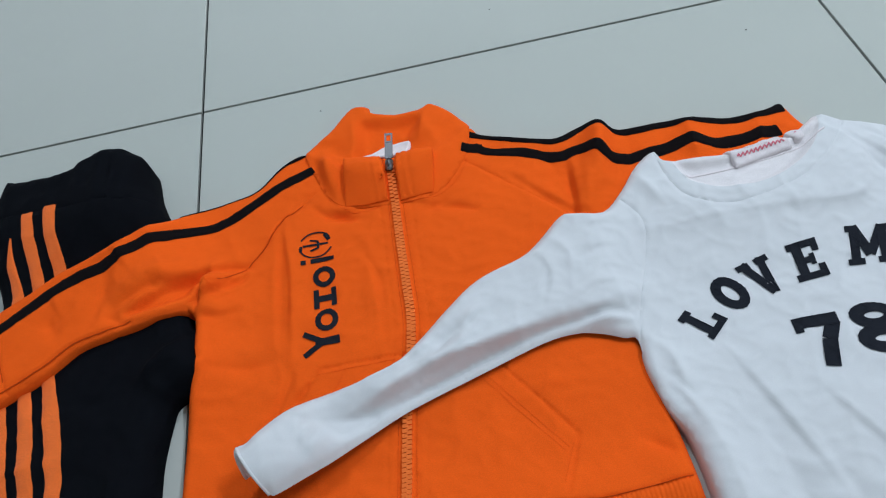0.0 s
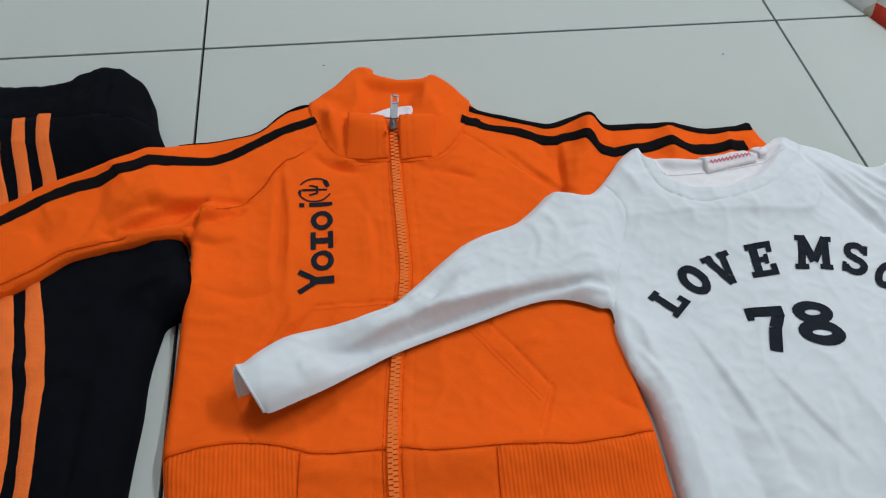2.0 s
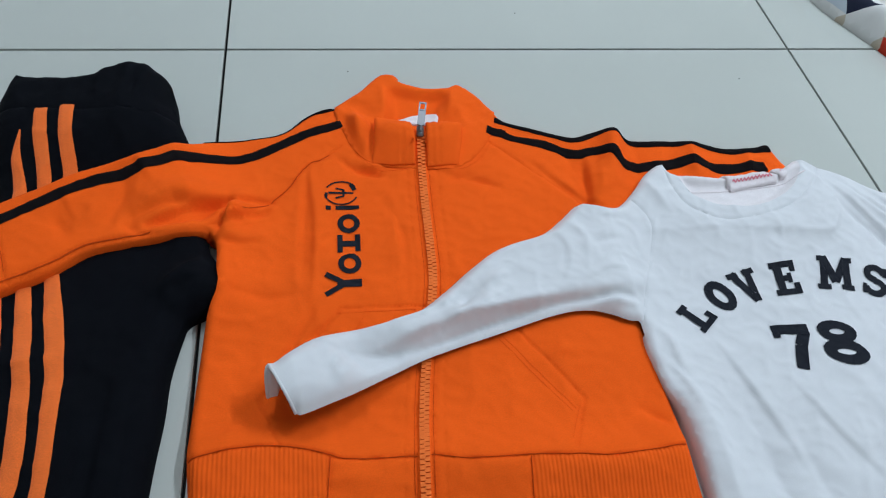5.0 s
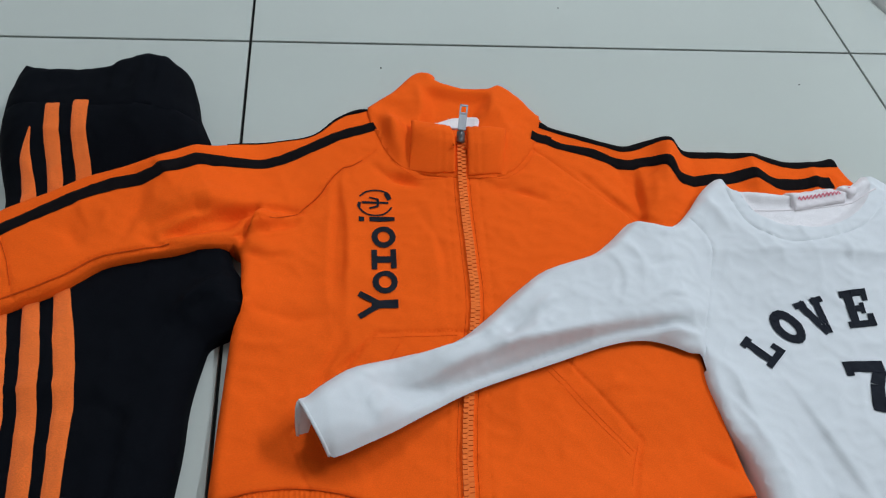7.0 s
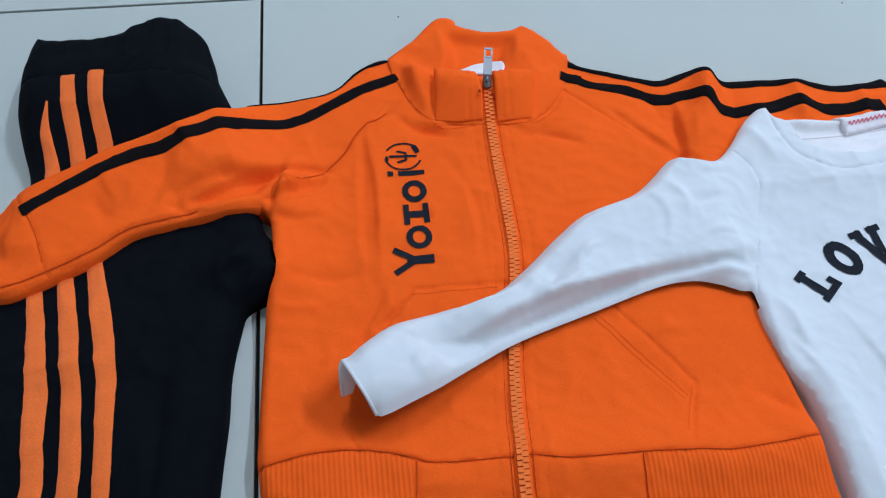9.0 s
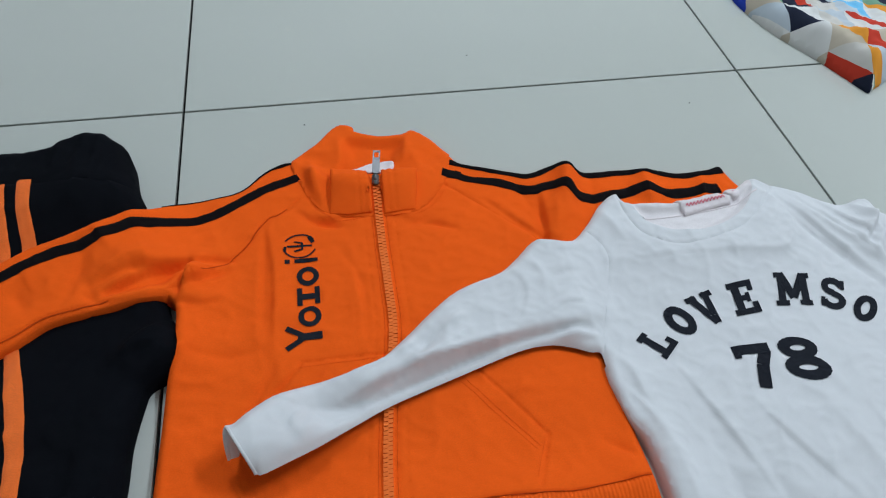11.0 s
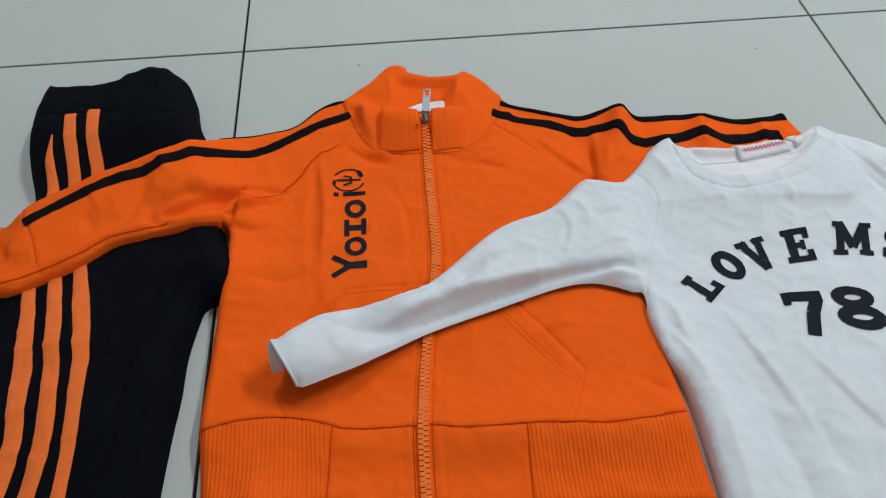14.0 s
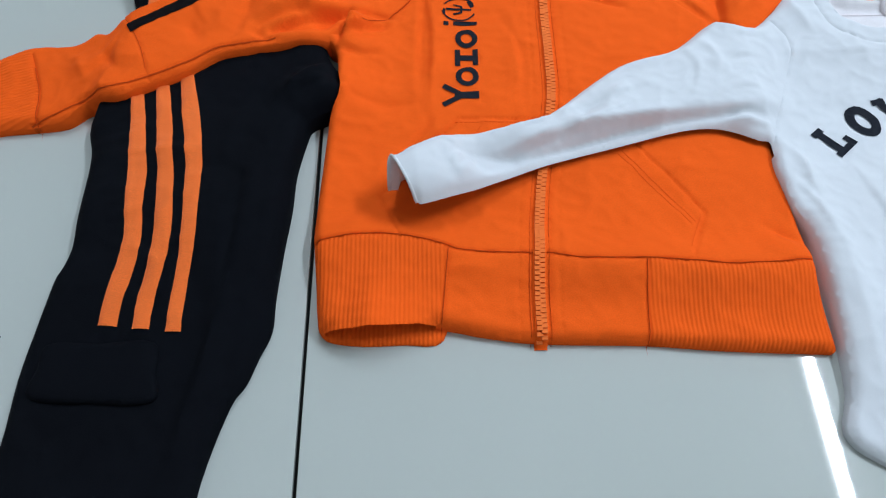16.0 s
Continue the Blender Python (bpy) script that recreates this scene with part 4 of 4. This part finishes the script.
# ---- shirt ----
T_SLEEVE = [(0.3185, -0.3334), (0.3101, -0.3302), (0.2977, -0.3243), (0.2803, -0.3202), (0.2568, -0.3220), (0.2132, -0.3339), (0.1616, -0.3490), (0.1314, -0.3629), (0.1063, -0.3767), (0.0875, -0.3859), (0.0765, -0.3907), (0.0708, -0.3906), (0.0639, -0.3788), (0.0551, -0.3627), (0.0609, -0.3555), (0.0700, -0.3479), (0.0869, -0.3364), (0.1204, -0.3252), (0.1502, -0.3161), (0.1752, -0.2985), (0.1975, -0.2795), (0.2230, -0.2617), (0.2578, -0.2509), (0.2742, -0.2402), (0.2937, -0.2237), (0.3033, -0.2234), (0.3271, -0.2277), (0.3470, -0.2119), (0.3636, -0.1932)]
T_TOP = [(0.3825, -0.1806), (0.3882, -0.1926), (0.4107, -0.1951), (0.4370, -0.1980), (0.4817, -0.1956), (0.5049, -0.1842), (0.5215, -0.1740), (0.5348, -0.1834), (0.5644, -0.1935), (0.5854, -0.2089), (0.6010, -0.2118), (0.6278, -0.2071), (0.6370, -0.2304), (0.6900, -0.2460), (0.7700, -0.3000), (0.7550, -0.3450), (0.6600, -0.3250), (0.6350, -0.3400)]
T_SIDE = [(0.6320, -0.4200), (0.6300, -0.5400), (0.6000, -0.5750), (0.4500, -0.5720), (0.3600, -0.5560), (0.3320, -0.5460), (0.3179, -0.5310), (0.3254, -0.5089), (0.3283, -0.4889), (0.3296, -0.4599), (0.3292, -0.4052), (0.3213, -0.3829), (0.3171, -0.3559)]
NECK_OUT = bend([(0.380, -0.178), (0.382, -0.213), (0.394, -0.235), (0.420, -0.246), (0.453, -0.243), (0.485, -0.232), (0.512, -0.212), (0.534, -0.188)])
NECK_IN = bend([(0.388, -0.192), (0.395, -0.215), (0.408, -0.227), (0.428, -0.233), (0.458, -0.232), (0.486, -0.219), (0.505, -0.201), (0.518, -0.178)])
T_SEAM = bend([(0.339, -0.217), (0.352, -0.243), (0.345, -0.272), (0.329, -0.307), (0.318, -0.34)])
BACK_NECK = bend([(0.398, -0.212), (0.433, -0.212), (0.484, -0.207), (0.512, -0.197)])
CUFF_AT = (0.0635, -0.3745, 0.0175)
LOW_EDGE = [(0.102, -0.3795, 0.035), (0.160, -0.353, 0.035), (0.215, -0.335, 0.030), (0.262, -0.322, 0.028), (0.300, -0.330, 0.022)]


def shirt_lift(x, y):
    """A crest along the sleeve, a raised neckline, and a slightly puffed chest."""
    neck = 0.0035 * np.exp(-(away(x, y, NECK_OUT) / 0.035) ** 2)
    crest = np.interp(x, [0.10, 0.15, 0.20, 0.26, 0.31, 0.34], [-0.351, -0.339, -0.327, -0.311, -0.307, -0.306])
    neck = neck + 0.0075 / (1 + np.exp(np.clip(-(y - crest) / 0.0022, -40, 40))) * np.clip((x - 0.11) / 0.03, 0, 1) * np.clip((0.345 - x) / 0.03, 0, 1)
    return neck + 0.005 * np.exp(-((x - 0.46) / 0.10) ** 2 - ((y + 0.37) / 0.10) ** 2)


def cuff_stand(x, y):
    """The end of the sleeve is lifted off the jacket, its upper side more than its lower."""
    u = (x - 0.070) * 0.94 + (y + 0.386) * 0.35
    v = np.clip(((x - 0.070) * -0.35 + (y + 0.390) * 0.94) / 0.033, 0, 1.15)
    return (0.022 + 0.011 * np.sin(np.minimum(v, 1) * 1.5708)) * np.exp(-(np.maximum(u, 0) / 0.055) ** 2) * (x < 0.32)


shirt = thing("long_sleeved_shirt", "white cotton shirt with dark printed lettering, partly over the jacket", "shirt", (0.45, -0.4, 0))
drape = Drape(bend(T_SLEEVE + T_TOP + T_SIDE, 4, True), 0.008, 0.005, soft=0.022, seed=41, wave=0.0005, crumple=0.0010, open_ends=[CUFF_AT], loose=LOW_EDGE, stand=cuff_stand,
              ledges=[([(0.293, -0.269), (0.310, -0.263), (0.330, -0.262)], 0.010, 0.0022), ([(0.302, -0.286), (0.314, -0.279), (0.328, -0.284)], 0.008, 0.002), ([(0.30, -0.240), (0.32, -0.243), (0.34, -0.238)], 0.012, 0.0015),
                      ([(0.282, -0.316), (0.300, -0.310), (0.320, -0.313)], 0.008, 0.005), ([(0.528, -0.202), (0.552, -0.240), (0.585, -0.300)], 0.010, 0.006), ([(0.546, -0.203), (0.575, -0.245), (0.605, -0.300)], 0.012, 0.007),
                      ([(0.57, -0.212), (0.592, -0.250), (0.60, -0.27)], 0.010, 0.006), ([(0.590, -0.262), (0.608, -0.246), (0.624, -0.222)], 0.014, 0.014), ([(0.370, -0.350), (0.385, -0.395), (0.402, -0.450)], 0.020, 0.004),
                      ([(0.415, -0.385), (0.432, -0.420), (0.458, -0.465)], 0.018, 0.003), ([(0.50, -0.40), (0.51, -0.47)], 0.018, 0.003), ([(0.322, -0.365), (0.332, -0.380), (0.338, -0.405)], 0.008, 0.003),
                      ([(0.087, -0.346), (0.108, -0.353), (0.128, -0.350), (0.161, -0.336), (0.195, -0.326), (0.247, -0.316), (0.290, -0.311)], 0.010, 0.011), ([(0.175, -0.333), (0.203, -0.318), (0.226, -0.305)], 0.007, 0.006), ([(0.128, -0.329), (0.150, -0.327), (0.176, -0.315)], 0.006, 0.004), ([(0.100, -0.349), (0.094, -0.356), (0.090, -0.366)], 0.008, 0.005), ([(0.17, -0.322), (0.185, -0.308)], 0.008, 0.005), ([(0.148, -0.338), (0.170, -0.330), (0.196, -0.318)], 0.005, 0.004), ([(0.150, -0.346), (0.190, -0.334), (0.235, -0.322), (0.285, -0.316)], 0.006, 0.005), ([(0.285, -0.300), (0.303, -0.293), (0.322, -0.297)], 0.006, 0.004), ([(0.262, -0.252), (0.272, -0.272), (0.262, -0.300)], 0.010, 0.003), ([(0.105, -0.352), (0.098, -0.366), (0.088, -0.378)], 0.006, 0.003), ([(0.205, -0.312), (0.215, -0.298), (0.23, -0.29)], 0.010, 0.003)], lift=shirt_lift,
              seams=[(NECK_OUT, 0.0012, 0.0010), (T_SEAM, 0.001, 0.0006)],
              dents=[(np.vstack([NECK_IN, [(0.504, -0.190), (0.483, -0.198), (0.437, -0.203), (0.410, -0.202)]]), 0.007, 0.006)],
              folds=[([(0.098, -0.346), (0.112, -0.353), (0.136, -0.352)], 0.0075, -0.010), ([(0.130, -0.353), (0.165, -0.3425), (0.200, -0.331), (0.250, -0.3175), (0.295, -0.312)], 0.0032, -0.007), ([(0.182, -0.322), (0.190, -0.311), (0.200, -0.304)], 0.003, -0.004), ([(0.160, -0.332), (0.178, -0.326)], 0.003, -0.004), ([(0.10, -0.337), (0.13, -0.329), (0.16, -0.322)], 0.007, 0.005),
                                          ([(0.283, -0.318), (0.300, -0.316), (0.318, -0.320)], 0.0035, 0.005), ([(0.326, -0.335), (0.336, -0.35), (0.336, -0.38)], 0.005, 0.003),
                     ([(0.335, -0.345), (0.343, -0.40), (0.345, -0.46), (0.343, -0.53)], 0.010, 0.0055), ([(0.32, -0.34), (0.318, -0.37)], 0.004, 0.003), ([(0.22, -0.29), (0.205, -0.30)], 0.004, 0.003),
                     ([(0.27, -0.235), (0.29, -0.26), (0.285, -0.29)], 0.004, 0.002),
                     ([(0.30, -0.268), (0.325, -0.258)], 0.004, -0.0012), ([(0.300, -0.276), (0.325, -0.272)], 0.004, -0.001), ([(0.30, -0.294), (0.325, -0.300)], 0.0035, 0.0012),
                     ([(0.545, -0.21), (0.575, -0.25), (0.60, -0.29)], 0.005, 0.006), ([(0.525, -0.215), (0.56, -0.265), (0.585, -0.31)], 0.004, -0.004),
                     ([(0.60, -0.215), (0.61, -0.25), (0.59, -0.275)], 0.006, 0.008), ([(0.622, -0.245), (0.66, -0.27)], 0.007, -0.005),
                     ([(0.375, -0.40), (0.385, -0.47), (0.39, -0.53)], 0.009, -0.004), ([(0.40, -0.40), (0.42, -0.50)], 0.008, -0.002), ([(0.47, -0.39), (0.50, -0.48)], 0.007, 0.002),
                     ([(0.33, -0.36), (0.345, -0.39)], 0.005, -0.003), ([(0.358, -0.2), (0.372, -0.235)], 0.005, 0.003), ([(0.45, -0.25), (0.47, -0.275)], 0.006, -0.0015)])
for c in (NECK_OUT, NECK_IN, T_SEAM):
    drape.cut(c)
drape.build(0.0021)
IN_ZONE = np.vstack([NECK_IN, [(0.514, -0.17), (0.385, -0.17)]])
OUT_ZONE = np.vstack([NECK_OUT, [(0.530, -0.17), (0.376, -0.17)]])
T_LEFT = np.vstack([T_SEAM, [(0.30, -0.45), (0.0, -0.45), (0.0, -0.18), (0.335, -0.18)]])
in_mouth = lambda x, y: inside(x, y, IN_ZONE)
in_collar = lambda x, y: inside(x, y, OUT_ZONE) & ~inside(x, y, IN_ZONE)
in_tsl = lambda x, y: inside(x, y, T_LEFT) & (x < 0.352) & (y > -0.395)
in_tsr = lambda x, y: (x > 0.598 + 0.15 * (y + 0.22)) & (y > -0.36) & ~inside(x, y, OUT_ZONE)
drape.piece("back_inside", WHITE_IN, shirt, in_mouth, "inside of the back below the neckline")
drape.piece("neckband", WHITE, shirt, in_collar, "round ribbed neckband")
drape.piece("left_sleeve", WHITE, shirt, in_tsl, "long sleeve with its cuff standing open")
drape.piece("right_sleeve", WHITE, shirt, in_tsr, "crumpled long sleeve")
drape.piece("front", WHITE, shirt, lambda x, y: ~in_mouth(x, y) & ~in_collar(x, y) & ~in_tsl(x, y) & ~in_tsr(x, y))


def tube(name, line, radius, mat, parent, label=""):
    line = [Vector(p) for p in line]
    bm = bmesh.new()
    rings = []
    for k, p in enumerate(line):
        d = (line[min(k + 1, len(line) - 1)] - line[max(k - 1, 0)]).normalized()
        a = d.cross(Vector((0.94, 0.35, 0.1))).normalized()
        b = d.cross(a)
        rings.append([bm.verts.new(p + radius * (a * math.cos(q) + b * math.sin(q))) for q in np.arange(8) * math.pi / 4])
    for r, q in zip(rings[:-1], rings[1:]):
        for k in range(8):
            bm.faces.new((r[k], r[(k + 1) % 8], q[(k + 1) % 8], q[k]))
    for r in (rings[0], rings[-1]):
        bm.faces.new(r)
    bmesh.ops.recalc_face_normals(bm, faces=bm.faces[:])
    return part(name, bm, mat, parent, label)


# the far side of the cuff hangs down behind its opening
top_z = float(height(drape.z, T_SLEEVE[13][0] + 0.001, T_SLEEVE[13][1])) - 0.0004
bm = bmesh.new()
rows = []
for k in range(9):
    q = k / 8
    z = 0.0270 + (top_z - 0.0272) * (1 - q ** 2.2)
    a = Vector((T_SLEEVE[13][0] - 0.0025 * q, T_SLEEVE[13][1] - 0.0115 * q, z))
    along = Vector((0.94, 0.35, 0.0)) * (0.003 + 0.018 * q * (1 - q) + 0.003 * q)
    rows.append([bm.verts.new(a + along * u - Vector((0, 0, 0.0025 * u))) for u in (0, 0.33, 0.66, 1)] + [bm.verts.new(a + along * u + Vector((-0.0005, 0.0010, -0.0025 * u))) for u in (1, 0.5, 0)])
for a, b in zip(rows[:-1], rows[1:]):
    for c in range(7):
        bm.faces.new((a[c], a[(c + 1) % 7], b[(c + 1) % 7], b[c]))
bmesh.ops.recalc_face_normals(bm, faces=bm.faces[:])
part("cuff_back", bm, WHITE, shirt, "far side of the standing cuff")
lip = bend(T_SLEEVE[11:14], 8)
lip = [(x, y, float(height(drape.z, x + 0.001, y)) - 0.0004) for x, y in lip]
top = lip[-1]
lip += [(top[0] - dx, top[1] - dy, 0.0265 + (top[2] - 0.0265) * q) for dx, dy, q in ((0.0008, 0.0008, 0.97), (0.0016, 0.003, 0.88), (0.0021, 0.006, 0.65), (0.0024, 0.009, 0.35), (0.0025, 0.0115, 0.05))]
tube("cuff_hem", lip, 0.0011, WHITE, shirt, "turned hem of the cuff")
ribbon("neck_tape", BACK_NECK, 0.0016, LABEL, shirt, lift=0.0008)
tag = Drape(even([(0.434, -0.196), (0.458, -0.193), (0.481, -0.190), (0.485, -0.2055), (0.460, -0.2095), (0.437, -0.2135), (0.434, -0.196)])[:-1], 0.0005, 0.0006, soft=0.001, wave=0.0)
tag.build(0.002).piece("neck_label", LABEL, shirt, label="white satin neck label with red print")
tag = Drape(bend([(0.486, -0.190), (0.494, -0.188), (0.497, -0.198), (0.489, -0.201)], 4, True), 0.001, 0.001, soft=0.002, wave=0.0001)
tag.build(0.002).piece("size_label", LABEL, shirt)
strokes("label_print", [([(0.440 + 0.0012 * k, -0.2058 + 0.00017 * k + 0.0013 * math.sin(2.1 * k)) for k in range(33)], 0.0011), (arc(0.457, -0.2015, 0.010, 0.003, 20, 160, 8), 0.0006),
                        ([(0.490, -0.195), (0.492, -0.193)], 0.001)], RED_INK, shirt, lambda u, v: (u, v), lift=0.0004, label="small red printed squiggle")

GLYPHS = {
    "L": [([(0.22, 0), (0.22, 1)], 0.24), ([(0, 0.09), (0.74, 0.09)], 0.18), ([(0.02, 0.91), (0.42, 0.91)], 0.18), ([(0.66, 0), (0.66, 0.36)], 0.17)],
    "O": [(arc(0.36, 0.5, 0.26, 0.38, 0, 360, 20), 0.24)],
    "V": [([(0.14, 1), (0.40, 0.04)], 0.23), ([(0.66, 1), (0.40, 0.04)], 0.20), ([(-0.04, 0.92), (0.32, 0.92)], 0.16), ([(0.48, 0.92), (0.84, 0.92)], 0.16)],
    "E": [([(0.22, 0), (0.22, 1)], 0.24), ([(0, 0.09), (0.76, 0.09)], 0.18), ([(0, 0.91), (0.74, 0.91)], 0.18), ([(0.22, 0.5), (0.55, 0.5)], 0.16),
          ([(0.68, 0), (0.68, 0.34)], 0.17), ([(0.66, 0.68), (0.66, 1)], 0.17), ([(0.52, 0.36), (0.52, 0.64)], 0.12)],
    "M": [([(0.17, 0), (0.17, 1)], 0.21), ([(0.85, 0), (0.85, 1)], 0.23), ([(0.16, 0.98), (0.51, 0.24)], 0.24), ([(0.86, 0.98), (0.51, 0.24)], 0.22),
          ([(-0.02, 0.08), (0.36, 0.08)], 0.16), ([(0.66, 0.08), (1.04, 0.08)], 0.16), ([(-0.02, 0.92), (0.25, 0.92)], 0.16), ([(0.78, 0.92), (1.04, 0.92)], 0.16)],
    "S": [(arc(0.36, 0.715, 0.25, 0.19, 20, 270, 12) + arc(0.36, 0.285, 0.26, 0.20, 90, -160, 12), 0.20), ([(0.64, 0.66), (0.64, 0.96)], 0.12), ([(0.07, 0.04), (0.07, 0.34)], 0.12)],
    "7": [([(0.0, 0.88), (0.78, 0.88)], 0.23), ([(0.68, 0.84), (0.50, 0.50), (0.38, 0.0)], 0.25), ([(0.07, 0.70), (0.07, 0.98)], 0.14)],
    "8": [(arc(0.40, 0.745, 0.24, 0.165, 0, 360, 20), 0.20), (arc(0.40, 0.275, 0.28, 0.185, 0, 360, 20), 0.22)],
}
MIDDLE = {"L": 0.37, "O": 0.36, "V": 0.40, "E": 0.38, "M": 0.51, "S": 0.36, "7": 0.40, "8": 0.40}


def letter(char, x, y, along, up, tall, wide):
    ex, ey = Vector((math.cos(radians(along)), math.sin(radians(along)))), Vector((math.cos(radians(up)), math.sin(radians(up))))

    def place(u, v):
        p = Vector((x, y)) + ex * (u - MIDDLE[char]) * wide + ey * (v - 0.5) * tall
        return (p.x, p.y)

    strokes("printed_letter", GLYPHS[char], INK, shirt, place, label="dark navy printed letter " + char)


for char, x, y, along, up, tall, wide in (("L", 0.365, -0.3285, 40, 137, 0.026, 0.026), ("O", 0.391, -0.313, 25, 118, 0.028, 0.028), ("V", 0.4170, -0.3065, 13, 107, 0.0285, 0.028),
                                          ("E", 0.4504, -0.3014, 4, 85, 0.0295, 0.030), ("M", 0.4964, -0.2990, -7, 71, 0.0312, 0.0295), ("S", 0.5300, -0.3068, -20, 62, 0.032, 0.028),
                                          ("O", 0.5498, -0.324, -46, 40, 0.031, 0.023), ("7", 0.4335, -0.3598, -2, 84, 0.0367, 0.038), ("8", 0.4713, -0.3594, -7, 88, 0.0365, 0.045)):
    letter(char, x, y, along, up, tall, wide)

# ---- printed bedding by the wall side ----
spread = thing("patterned_cloth", "crumpled white cotton cloth printed with many-coloured triangles, heaped on the floor", "cloth", (0.85, 0.15, 0))
drape = Drape(bend([(0.655, 0.34), (0.663, 0.20), (0.663, 0.141), (0.666, 0.110), (0.678, 0.063), (0.703, 0.011), (0.720, -0.029), (0.728, -0.050), (0.733, -0.058), (0.742, -0.052), (0.76, -0.044),
                    (0.85, 0.0), (0.99, 0.03), (1.05, 0.15), (1.06, 0.34)], 4, True), 0.030, 0.022, seed=61, wave=0.0026, crumple=0.003, rise=0.16,
              folds=[([(0.69, 0.04), (0.76, 0.0), (0.80, 0.02)], 0.010, 0.008), ([(0.73, -0.05), (0.78, 0.0), (0.85, 0.06)], 0.010, 0.010), ([(0.70, 0.08), (0.80, 0.09)], 0.012, -0.006)])
drape.build(0.003).piece("spread", PATTERN, spread)

# ---- specks on the floor ----
for k, (x, y) in enumerate(((0.116, -0.034), (0.521, -0.049), (-0.152, -0.43), (0.30, 0.06), (-0.19, -0.46))):
    bm = bmesh.new()
    bmesh.ops.create_icosphere(bm, subdivisions=1, radius=0.0007, matrix=Matrix.Translation((x, y, 0.0006)) @ Matrix.Diagonal((1.2, 0.9, 0.6, 1)))
    tagged(part("floor_speck", bm, GROUT), "tiny dark speck of grit on the tile", "speck", "specks on the floor")

# ---- floor tiles ----
PITCH, JOINT = 0.6, 0.0025
tile_bm = bmesh.new()
box(tile_bm, (PITCH - JOINT, PITCH - JOINT, 0.008), (0, 0, -0.004))
bmesh.ops.bevel(tile_bm, geom=[e for e in tile_bm.edges if all(v.co.z > -0.001 for v in e.verts)], offset=0.0004, segments=1, affect="EDGES")
tile_mesh = bpy.data.meshes.new("tile")
tile_bm.to_mesh(tile_mesh)
tile_bm.free()
tile_mesh.materials.append(TILE)
for i in range(-4, 5):
    for j in range(-4, 5):
        t = new("tile", tile_mesh)
        t.location = ((i + 0.5) * PITCH, (j + 0.5) * PITCH, 0)
        t.parent = floor
